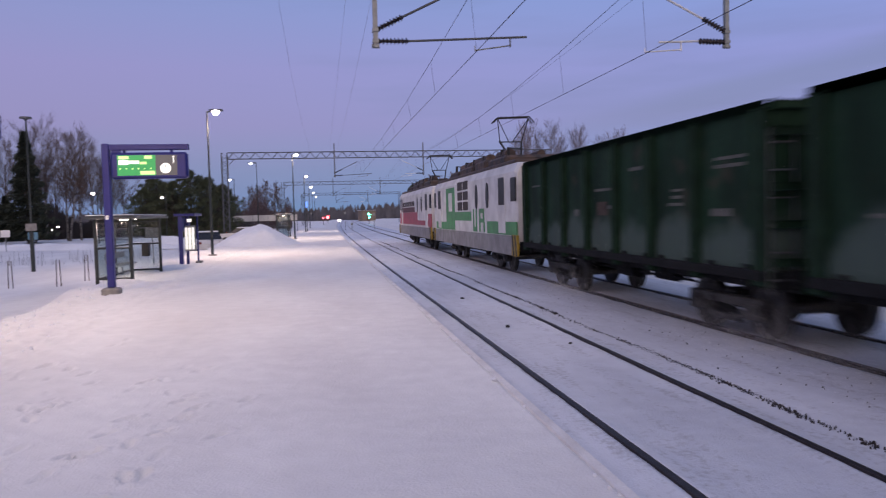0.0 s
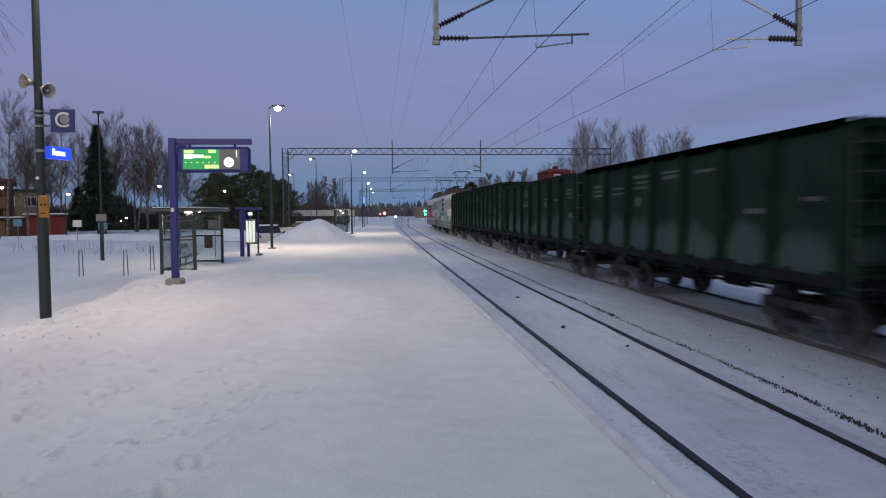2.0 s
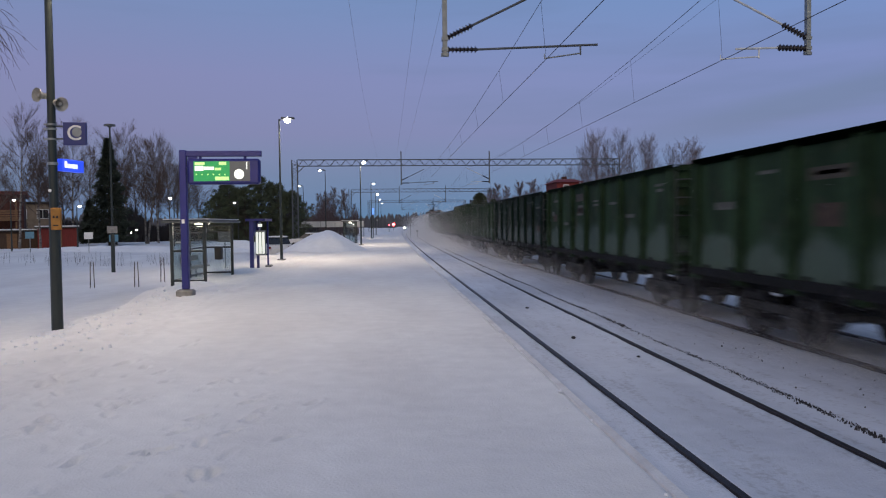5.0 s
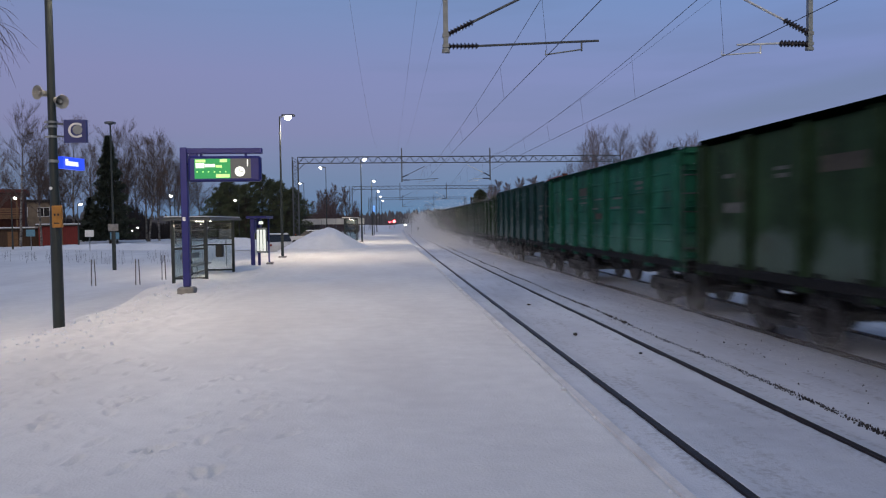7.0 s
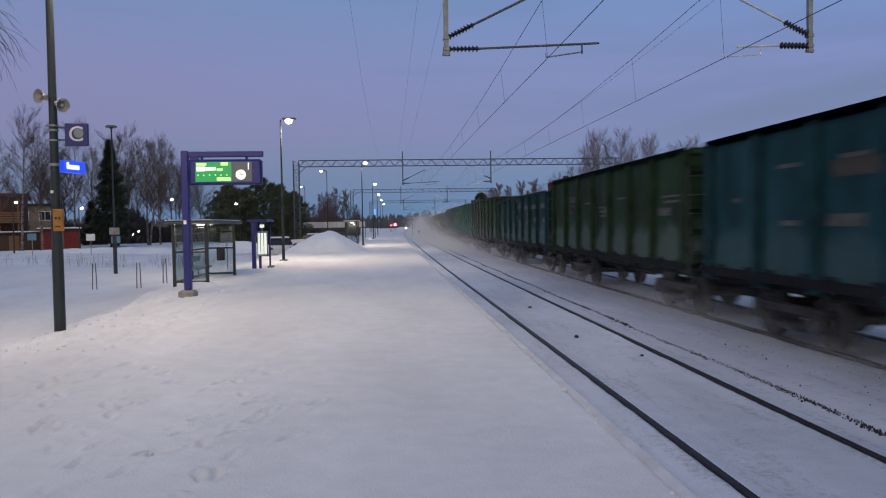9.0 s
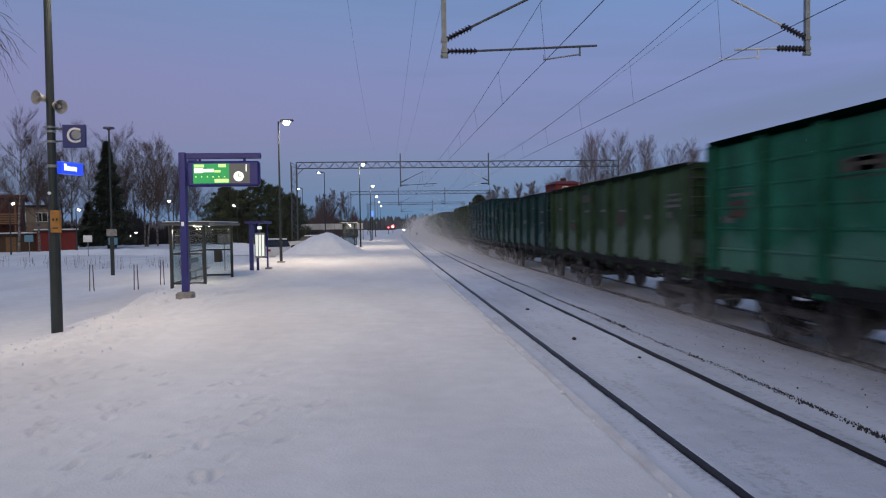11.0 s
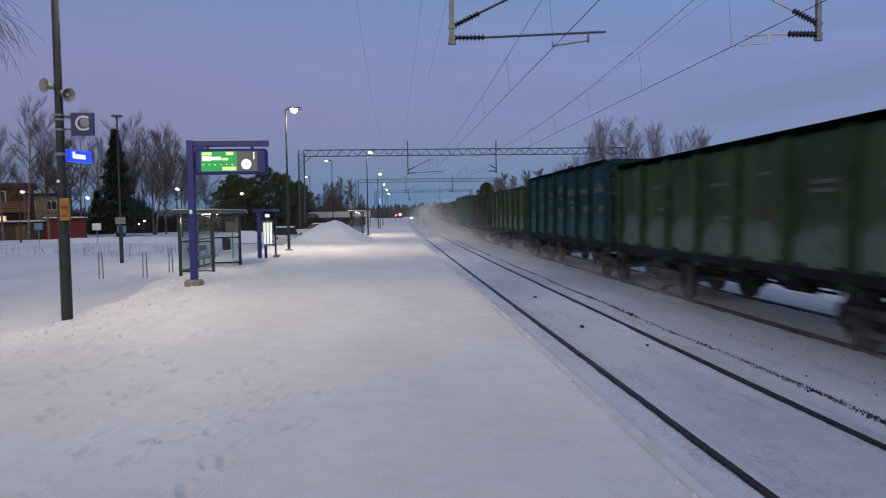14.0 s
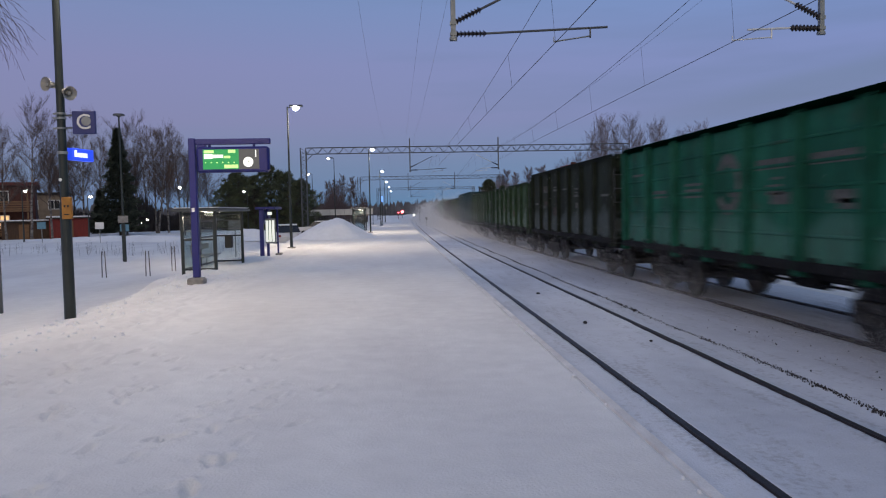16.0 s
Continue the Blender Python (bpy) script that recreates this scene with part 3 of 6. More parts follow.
def letter(w, k, seed):
    """Faded lettering as plain bars, tan and rusty repainted fields and, on some wagons, a ring emblem."""
    r = random.Random(seed)
    bays = list(zip(RIB_Y[:-1], RIB_Y[1:]))
    for p in r.sample(range(7), 5):
        yc, z = sum(bays[p]) / 2, r.uniform(2.45, 3.05)
        wd = r.uniform(0.5, 1.1)
        for j in range(r.choice((1, 1, 2, 3))):
            mark(w, yc - wd / 2, yc + wd / 2 - r.uniform(0, 0.25), z - 0.13 * j, z - 0.13 * j + r.uniform(0.045, 0.08), FADED, "faded white lettering bar")
    for p in r.sample(range(7), 3):
        yc, z = sum(bays[p]) / 2 + r.uniform(-0.4, 0.4), r.uniform(1.95, 2.5)
        wd = r.uniform(0.12, 0.45)
        mark(w, yc - wd, yc + wd, z, z + r.uniform(0.05, 0.2), FADED, "faded white lettering bar")
    if k % 3 != 1:
        yc, z = sum(bays[r.choice((1, 2, 2))]) / 2, r.uniform(2.75, 2.95)
        mark(w, yc - 0.55, yc + 0.5, z, z + r.uniform(0.18, 0.32), TAN, "faded tan data field")
    for _ in range(r.choice((0, 1, 1, 2))):
        yc, z = sum(bays[r.randrange(7)]) / 2, r.uniform(1.7, 2.5)
        mark(w, yc - r.uniform(0.2, 0.4), yc + 0.35, z, z + r.uniform(0.15, 0.4), RUSTY, "rust-brown repainted patch")
    if k in (13, 15, 21, 25):
        b = B()
        n, yc, zc = 24, sum(bays[3]) / 2, 2.55
        for i in range(2, 22):
            a0, a1 = 2 * math.pi * i / n, 2 * math.pi * (i + 1) / n
            for x in (-W_HALF - 0.037, -W_HALF - 0.029):
                v = [b.verts.new((x, yc + q * math.cos(a), zc + q * 1.15 * math.sin(a))) for q, a in ((0.34, a0), (0.52, a0), (0.52, a1), (0.34, a1))]
                b.faces.new(v)
        part("ring_emblem", b, FADED, w, "faded white ring emblem")
        for p in (4, 5, 6):
            yc = sum(bays[p]) / 2
            mark(w, yc - 0.6, yc + 0.6, 2.75, 2.93, FADED, "faded white lettering bar")
            mark(w, yc - 0.5, yc + 0.1, 2.15, 2.35, FADED, "faded white lettering bar")


def creases(w, top, paint):
    """Pressed horizontal ridges on the panels of the newer wagons."""
    for j in range(5):
        z = 1.62 + j * (top - 1.95) / 4.6
        b = B()
        box(b, -W_HALF - 0.055, -13.2, z, -W_HALF, -0.5, z + 0.06, 0.02)
        part("panel_ridge", b, paint, w)


def build_wagons():
    bases = {}
    for k, c in enumerate(COLOURS):
        top = 3.72 if k + 1 in TALL else 3.44
        if top not in bases:
            bases[top] = w = gondola(PAINT["dark"], top)
        else:
            w = copy_thing(bases[top], pose(TRACK_2, 0, RAIL))
        w["label"] = WORDS[c] + " ribbed steel coal wagon running in a freight train"
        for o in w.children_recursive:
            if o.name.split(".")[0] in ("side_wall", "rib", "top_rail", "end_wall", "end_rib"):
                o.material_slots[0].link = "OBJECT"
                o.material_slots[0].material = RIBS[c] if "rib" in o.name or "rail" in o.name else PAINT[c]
        WAGONS.append((w, FIRST - PITCH * k))
    for k, (w, y) in enumerate(WAGONS):
        letter(w, k + 1, 40 + k)
        if k + 1 in (11, 18, 25):
            creases(w, 3.72, PAINT["emerald"])


build_wagons()
LOCO = 18.96
LOCOS = []
L_WHITE = material("locomotive_white_paint", (0.76, 0.75, 0.73), 0.5, 0.0, 0.25, 1.5, 0.05)
L_GREEN = material("locomotive_green_paint", (0.03, 0.32, 0.09), 0.45, 0.0, 0.3, 2, 0.05)
L_RED = material("locomotive_red_paint", (0.46, 0.035, 0.075), 0.45, 0.0, 0.3, 2, 0.05)
L_DARKRED = material("locomotive_dark_red_grille", (0.10, 0.012, 0.02), 0.6, 0.0, 0.3, 4)
L_GREY = material("locomotive_grey_skirt", (0.34, 0.33, 0.33), 0.6, 0.1, 0.35, 2)
L_ROOF = material("locomotive_roof_grime", (0.13, 0.085, 0.07), 0.8, 0.1, 0.4, 3, other=(0.045, 0.042, 0.045))
L_BROWN = material("brown_grille", (0.045, 0.03, 0.022), 0.7, 0.0, 0.3, 8)
YELLOW = material("hazard_yellow", (0.45, 0.30, 0.03), 0.6, 0.0, 0.3, 5)
DARK_GLASS = material("dark_cab_glass", (0.012, 0.013, 0.015), 0.35, 0.0, 0.1, 3, 0.0, spec=0.15)


def pantograph(parent, y):
    """A raised double-arm pantograph up to the contact wire."""
    top = 5.69 - RAIL - 0.02
    bm = B()
    for x in (-1, 1):
        rod(bm, (x * 0.24, y - 0.35, 4.45), (x * 0.46, y + 0.35, 5.12), 0.045, n=6)
        rod(bm, (x * 0.46, y + 0.35, 5.12), (x * 0.66, y - 0.1, top - 0.05), 0.020, n=6)
        rod(bm, (x * 0.08, y + 0.35, 5.12), (x * 0.66, y - 0.1, top - 0.05), 0.018, n=6)
    rod(bm, (-0.5, y + 0.35, 5.12), (0.5, y + 0.35, 5.12), 0.025, n=6)
    part("pantograph_arm", bm, BLACK, parent)
    bm = B()
    for dy in (-0.22, 0.10):
        tube(bm, [(-0.86, y + dy, top - 0.24), (-0.66, y + dy, top - 0.04), (0.66, y + dy, top), (0.86, y + dy, top - 0.24)], 0.03, 6)
    part("pantograph_head", bm, BLACK, parent)
    bm = B()
    box(bm, -0.7, y - 1.0, 4.38, 0.7, y - 0.85, 4.46)
    box(bm, -0.7, y + 0.85, 4.38, 0.7, y + 1.0, 4.46)
    for x in (-0.6, 0.6):
        box(bm, x - 0.04, y - 1.0, 4.38, x + 0.04, y + 1.0, 4.46)
        for dy in (-0.9, 0.9):
            rod(bm, (x, y + dy, 4.2), (x, y + dy, 4.4), 0.07, n=8)
    part("pantograph_base", bm, BLACK, parent)


def panel(parent, name, y0, y1, z0, z1, mat, out=0.01, label="", bevel=0.0):
    """A raised field on the side that faces the platform; y runs forwards from the rear end."""
    bm = B()
    box(bm, -1.55 - out, y0 - LOCO, z0, -1.55 + 0.02, y1 - LOCO, z1, bevel)
    return part(name, bm, mat, parent, label)


def locomotive(front, scheme, label):
    t = thing("electric_locomotive", label, "locomotive", "locomotives of the train")
    bm = B()
    prof = [(-1.55, 1.15), (1.55, 1.15), (1.55, 3.55), (1.40, 3.85), (-1.40, 3.85), (-1.55, 3.55)]
    rings = []
    for y, k, cut in ((-LOCO + 0.62, 0.0, 0.10), (-LOCO + 0.85, 0.0, 0.0), (-0.85, 0.0, 0.0), (-0.62, 0.0, 0.10)):
        rings.append([bm.verts.new((x * (1 - cut * 0.4), y, z - (0.08 if cut and z > 3 else 0))) for x, z in prof])
    for p, q in zip(rings[:-1], rings[1:]):
        for i in range(6):
            bm.faces.new((p[i], p[(i + 1) % 6], q[(i + 1) % 6], q[i]))
    bm.faces.new(rings[0][::-1])
    bm.faces.new(rings[-1])
    body = part("body", bm, L_WHITE, t)
    bm = B()
    box(bm, -1.42, -LOCO + 1.2, 3.84, 1.42, -1.2, 3.98, 0.04)
    for y0, y1, h in ((3.6, 6.4, 0.34), (7.0, 9.0, 0.42), (9.6, 12.4, 0.36), (13.0, 15.2, 0.30)):
        box(bm, -1.15, y0 - LOCO, 3.95, 1.15, y1 - LOCO, 3.98 + h, 0.10)
    for y0, y1, z in ((4.4, 6.0, 4.40), (7.6, 10.6, 4.46), (11.2, 13.6, 4.40)):
        rod(bm, (-0.72, y0 - LOCO, z), (-0.72, y1 - LOCO, z), 0.21, n=12)
        rod(bm, (0.6, y0 + 0.3 - LOCO, z), (0.6, y1 - 0.2 - LOCO, z), 0.18, n=12)
    roof = part("roof", bm, L_ROOF, t, "grimy roof with equipment hoods")
    for y in (4.0, 5.0, 8.2, 10.2, 12.0, 14.6):
        bm = B()
        rod(bm, (-0.9, y - LOCO, 4.2), (-0.9, y - LOCO, 4.62), 0.06, n=8)
        rod(bm, (-0.9, y - LOCO, 4.6), (-0.2, y + 0.5 - LOCO, 4.6), 0.025, n=6)
        part("roof_insulator", bm, BLACK, roof)
    panel(t, "skirt", 0.62, LOCO - 0.62, 0.72, 1.38, L_GREY, 0.03, "dirty grey lower skirt")
    for y0, y1 in ((0.45, 1.15), (LOCO - 1.15, LOCO - 0.45)):
        h = panel(t, "hazard_board", y0, y1, 0.72, 1.42, YELLOW, 0.05, "yellow and black striped corner board")
        for k in range(2):
            bm = B()
            a = y0 - LOCO + k * 0.36
            v = [bm.verts.new((-1.606, y, z)) for y, z in ((a, 0.73), (a + 0.17, 0.73), (a + 0.33, 1.41), (a + 0.16, 1.41))]
            v += [bm.verts.new((-1.598, c.co.y, c.co.z)) for c in v]
            for f in ((0, 1, 2, 3), (7, 6, 5, 4), (0, 4, 5, 1), (1, 5, 6, 2), (2, 6, 7, 3), (3, 7, 4, 0)):
                bm.faces.new([v[i] for i in f])
            part("stripe", bm, BLACK, h)
    for y0, y1 in ((0.70, 1.35), (LOCO - 1.35, LOCO - 0.70)):
        panel(t, "cab_window", y0, y1, 2.55, 3.35, DARK_GLASS, 0.012)
    for y0, y1 in ((2.1, 3.1), (LOCO - 3.1, LOCO - 2.1)):
        d = panel(t, "cab_door", y0, y1, 1.45, 3.5, L_WHITE, 0.02)
        panel(d, "door_window", y0 + 0.08, y1 - 0.08, 2.45, 3.42, DARK_GLASS, 0.028)
    for y in (4.9, 6.9):
        bm = B()
        m = pose(-1.56, y - LOCO, 2.85, 0, 90, 0) @ Matrix.Diagonal((0.50, 0.24, 1, 1))
        bmesh.ops.create_cone(bm, cap_ends=True, segments=18, radius1=1, radius2=1, depth=0.03, matrix=m)
        part("porthole", bm, DARK_GLASS, t)
    for i in range(2 if scheme == "green" else 0):
        for j in range(3):
            panel(t, "grille", 8.7 + i * 1.3, 9.8 + i * 1.3, 2.32 + j * 0.46, 2.70 + j * 0.46, L_BROWN, 0.014)
    if scheme == "green":
        panel(t, "green_band", 0.62, 5.0, 1.40, 1.86, L_GREEN, 0.008)
        panel(t, "green_band", 8.0, 12.0, 1.86, 2.26, L_GREEN, 0.008)
        panel(t, "green_band", 11.9, 14.3, 1.40, 3.45, L_GREEN, 0.0085)
        panel(t, "green_band", 14.2, 17.6, 1.40, 1.78, L_GREEN, 0.008)
        panel(t, "white_field", 12.6, 13.6, 2.3, 3.2, L_WHITE, 0.011)
        for y0, y1, z0, z1 in ((7.4, 7.65, 1.5, 2.36), (6.85, 7.1, 1.5, 2.36), (6.85, 7.65, 1.42, 1.62), (6.2, 6.45, 1.42, 2.36), (5.5, 6.45, 2.18, 2.36), (5.5, 5.75, 1.9, 2.36), (5.5, 6.3, 1.80, 1.96), (5.4, 5.65, 1.42, 1.8)):
            panel(t, "emblem_bar", y0, y1, z0, z1, L_GREEN, 0.009)
    else:
        panel(t, "red_band", 0.62, 1.9, 1.42, 2.2, L_RED, 0.008)
        panel(t, "red_band", 1.9, LOCO - 0.7, 1.50, 1.80, L_RED, 0.008)
        panel(t, "red_field", 7.0, LOCO - 0.9, 1.80, 2.35, L_RED, 0.008)
        panel(t, "dark_band", 8.4, LOCO - 1.8, 2.36, 2.72, L_DARKRED, 0.012)
        for k in range(5):
            panel(t, "dark_grille", 8.6 + k * 1.5, 9.8 + k * 1.5, 2.78, 3.12, L_BROWN, 0.014)
    for y in (4.9, LOCO - 4.9):
        bogie(t, y - LOCO)
    bm = B()
    box(bm, -1.1, 7.0 - LOCO, 0.55, 1.1, LOCO - 7.0 - LOCO, 1.1, 0.05)
    part("equipment_box", bm, UNDER, t)
    for y, o in ((-LOCO + 0.62, -1), (-0.62, 1)):
        bm = B()
        box(bm, -1.45, y - 0.05, 0.85, 1.45, y + 0.05, 1.2)
        for x in (-0.9, 0.9):
            rod(bm, (x, y, 1.04), (x, y + o * 0.5, 1.04), 0.07, n=8)
            rod(bm, (x, y + o * 0.5, 1.04), (x, y + o * 0.56, 1.04), 0.2, n=12)
        part("buffer_beam", bm, UNDER, t)
    pantograph(t, 6.7 - LOCO)
    t.matrix_basis = pose(TRACK_2, front, RAIL)
    LOCOS.append((t, front))
    return t


locomotive(FIRST + LOCO + 0.05, "green", "white and green electric locomotive with grey skirt and raised pantograph")
locomotive(FIRST + 2 * LOCO + 0.05, "red", "white and red electric locomotive with raised pantograph, leading the train")


# ---------- snow whirled up by the train ----------
DUST = []
POWDER = material("whirled_powder_snow", (0.8, 0.81, 0.84), 0.9, var=0.05, bump=0)


def flake_mesh(name, tri):
    """Loose triangles as one mesh of powder."""
    m = len(tri)
    me = bpy.data.meshes.new(name)
    me.vertices.add(m * 3)
    me.loops.add(m * 3)
    me.polygons.add(m)
    me.vertices.foreach_set("co", tri.ravel())
    me.loops.foreach_set("vertex_index", np.arange(m * 3, dtype=np.int32))
    me.polygons.foreach_set("loop_start", np.arange(0, m * 3, 3, dtype=np.int32))
    me.update(calc_edges=True)
    me.materials.append(POWDER)
    return me


def dust_mesh(seed, n, low):
    r = np.random.RandomState(seed)
    span = PITCH * 3
    y = r.uniform(-span, 0, n)
    z = np.where(r.rand(n) < 0.78, r.exponential(low, n), r.exponential(0.9, n))
    side = np.where(r.rand(n) < 0.85, -1, 1)
    x = side * (1.15 + np.abs(r.normal(0, 0.60, n)) + 0.25 * z)
    inner = r.rand(n) < 0.15
    x = np.where(inner, r.uniform(-1.1, 1.1, n), x)
    z = np.where(inner, z * 0.7, z)
    puffs = 0.5 + 0.5 * np.sin(y * 0.92 + 1.7 * np.sin(y * 0.37) + 0.8 * z)
    keep = 0.25 + 0.75 * puffs > r.rand(n)
    x, y, z = x[keep], y[keep], np.minimum(z[keep], 3.2)
    c = np.stack([x, y, z + 0.02], 1)
    s = r.uniform(0.0022, 0.0046, (len(c), 1, 1)) * np.clip(1.15 - 0.30 * z, 0.55, 1.15)[:, None, None]
    tri = (c[:, None, :] + r.normal(0, 1, (len(c), 3, 3)) * s).astype(np.float32)
    return flake_mesh("snow_dust", tri)


def snow_dust():
    """Flakes blown up along the wagons, joined; they travel with the train, thicker towards its tail."""
    thin, thick = dust_mesh(11, 180000, 0.24), dust_mesh(12, 330000, 0.40)
    for k in range(9):
        ob = new("snow_dust", thin if k < 2 else thick)
        tagged(ob, "fine powder snow whirled up along the running wagons", "snow dust", kind="stuff")
        DUST.append((ob, FIRST - 3 * PITCH * k))


snow_dust()


def hanging_dust():
    """The dust that hangs over the line further on; it rises from the track bed once the locomotives are past."""
    r = np.random.RandomState(21)
    n = 1650000
    y = 27 + 150 * r.rand(n)
    z = np.abs(np.where(r.rand(n) < 0.6, r.exponential(0.6, n), 3.9 * r.beta(1.0, 1.5, n)))
    x = TRACK_2 - 1.9 + r.normal(0, 1.7, n) + 0.2 * z
    billow = 0.5 + 0.5 * np.sin(y * 0.42 + 1.3 * np.sin(y * 0.17) + 0.9 * z + 0.6 * x)
    keep = (np.clip((y - 22) / 30, 0.02, 1) > r.rand(n)) & (0.35 + 0.65 * billow > r.rand(n))
    x, y, z = x[keep], y[keep], np.minimum(z[keep], 5.0)
    x = x + 0.0001 * np.clip(y - 25, 0, 175) ** 2 + 0.035 * np.clip(y - 200, 0, None)
    c = np.stack([x, y, z + RAIL], 1)
    tri = c[:, None, :] + r.normal(0, 1, (len(c), 3, 3)) * (r.uniform(0.5, 1.0, (len(c), 1, 1)) * (0.0008 + 0.000165 * y[:, None, None]))
    me = flake_mesh("hanging_snow_dust", tri.astype(np.float32))
    ob = new("hanging_snow_dust", me)
    return tagged(ob, "powder snow hanging in the air over the track", "snow dust", kind="stuff")


HANGING = hanging_dust()


# ---------- overhead line ----------
def lattice(bm, a, b, up, depth, bays, r=0.035, d=0.02):
    """A flat lattice girder between a and b: two chords and a zigzag."""
    a, b, up = Vector(a), Vector(b), Vector(up) * depth
    rod(bm, a, b, r, n=5)
    rod(bm, a + up, b + up, r, n=5)
    for k in range(bays):
        p, q = a.lerp(b, k / bays), a.lerp(b, (k + 1) / bays)
        m = a.lerp(b, (k + 0.5) / bays)
        rod(bm, p, m + up, d, n=4)
        rod(bm, m + up, q, d, n=4)


def insulator(parent, a, b, r=0.085, discs=8):
    a, b = Vector(a), Vector(b)
    bm = B()
    rod(bm, a, b, r * 0.45, n=8)
    for k in range(discs):
        c = a.lerp(b, (k + 0.5) / discs)
        d = (b - a).normalized() * 0.018
        rod(bm, c - d, c + d, r, r * 0.6, n=10)
    part("insulator", bm, INSUL, parent, "ribbed dark porcelain insulator")


def cantilever(parent, x, z, s, reach, y=0.0, pale=False, hook=0.42, arm=0.88, dark=False):
    """A drop post with its bracket: a raking tube, a level tube and the steady arm of the contact wire. s: side to which it reaches."""
    bm = B()
    box(bm, x - 0.055, y - 0.055, z - 0.03, x + 0.055, y + 0.055, 9.1)
    rod(bm, (x - 0.09, y, z), (x + 0.09, y, z), 0.05, n=8)
    for h in (0.12, 0.37):
        box(bm, x - 0.075, y - 0.075, z + h - 0.04, x + 0.075, y + 0.075, z + h + 0.04)
    # far posts: their silhouette against the sky is put into the colour
    part("drop_post", bm, GALV_DARK if dark else GALV, parent)
    tubes = ALU if pale else GALV_DARK
    bm = B()
    rod(bm, (x + s * 0.78, y, z + 0.13), (x + s * reach, y, z + (0.09 if pale else 0.27)), 0.028)
    part("level_tube", bm, tubes, parent)
    bm = B()
    low = -0.15 if pale else 0.0
    rod(bm, (x + s * (reach - hook), y, z + 0.25 + low), (x + s * (reach - hook), y, z + 0.02 + low), 0.022)
    part("hanger", bm, tubes, parent)
    insulator(parent, (x + s * 0.05, y, z + 0.12), (x + s * 0.78, y, z + 0.13))
    bm = B()
    rod(bm, (x + s * 0.66, y, z + 0.70), (x + s * 2.3, y, z + 1.50), 0.03)
    part("raking_tube", bm, tubes, parent)
    insulator(parent, (x + s * 0.05, y, z + 0.40), (x + s * 0.66, y, z + 0.70))
    bm = B()
    rod(bm, (x + s * (reach - hook), y, z + 0.06 + low), (x + s * (reach - hook + arm * (1 if pale else -1)), y, z - 0.07 + low * 0.6), 0.018)
    rod(bm, (x + s * (reach - hook + arm * (1 if pale else -1)), y, z + 0.04 + low * 0.6), (x + s * (reach - hook + arm * (1 if pale else -1)), y, z - 0.09 + low * 0.6), 0.012)
    part("steady_arm", bm, ALU if pale else GALV, parent)


def portal(y, left, right, beam, depth=0.62):
    t = thing("catenary_portal", "galvanised lattice portal carrying the overhead line", "overhead line", "catenary portals", (bend(y), y, 0))
    bm = B()
    lattice(bm, (left + 0.6, 0, beam), (right, 0, beam), (0, 0, 1), depth, int((right - left) / 1.05))
    lattice(bm, (left + 0.6, 0.45, beam), (right, 0.45, beam), (0, 0, 1), depth, int((right - left) / 1.05))
    part("beam", bm, GALV_DARK, t)
    for x, s in ((left, 1), (right, -1)):
        bm = B()
        lattice(bm, (x, 0, -0.7), (x, 0, beam + depth), (s, 0, 0), 0.55, 12, 0.05, 0.022)
        lattice(bm, (x, 0.45, -0.7), (x, 0.45, beam + depth - 0.3), (s, 0, 0), 0.55, 12, 0.05, 0.022)
        rod(bm, (x + s * 0.55, 0, beam - 0.7), (x + s * 1.3, 0, beam), 0.04, n=5)
        part("column", bm, GALV_DARK, t)
        bm = B()
        box(bm, x - 0.35, -0.3, -1.0, x + 0.9, 0.75, -0.56, 0.04)
        part("footing", bm, CONCRETE, t)
    cantilever(t, 1.50, 5.77, 1, 3.70, dark=y > 30)
    cantilever(t, 10.50, 5.87, -1, 1.85, pale=True, hook=0.60, arm=0.98, dark=y > 30)
    return t


portal(17.6, -9.88, 24.4, 7.72)
portal(75.0, -9.45, 24.1, 7.66)
portal(143.0, -8.2, 19.9, 7.9)
portal(212.0, -8.2, 19.9, 7.9)


def wire(name, pts, r, label):
    bm = B()
    rings = []
    for x, y, z in pts:
        rings.append([bm.verts.new((x + bend(y) + r * math.cos(1.2566 * k), y, z + r * math.sin(1.2566 * k))) for k in range(5)])
    for p, q in zip(rings[:-1], rings[1:]):
        for k in range(5):
            bm.faces.new((p[k], p[(k + 1) % 5], q[(k + 1) % 5], q[k]))
    return single(name, bm, WIRE, label, "overhead wire", "overhead wires")


SPANS = (-52.0, 17.6, 75.0, 143.0, 212.0)


def sag(y0, y1, hi, lo, n=9):
    return [(y0 + (y1 - y0) * k / n, hi - (hi - lo) * (1 - (2 * k / n - 1) ** 2)) for k in range(n + 1)]


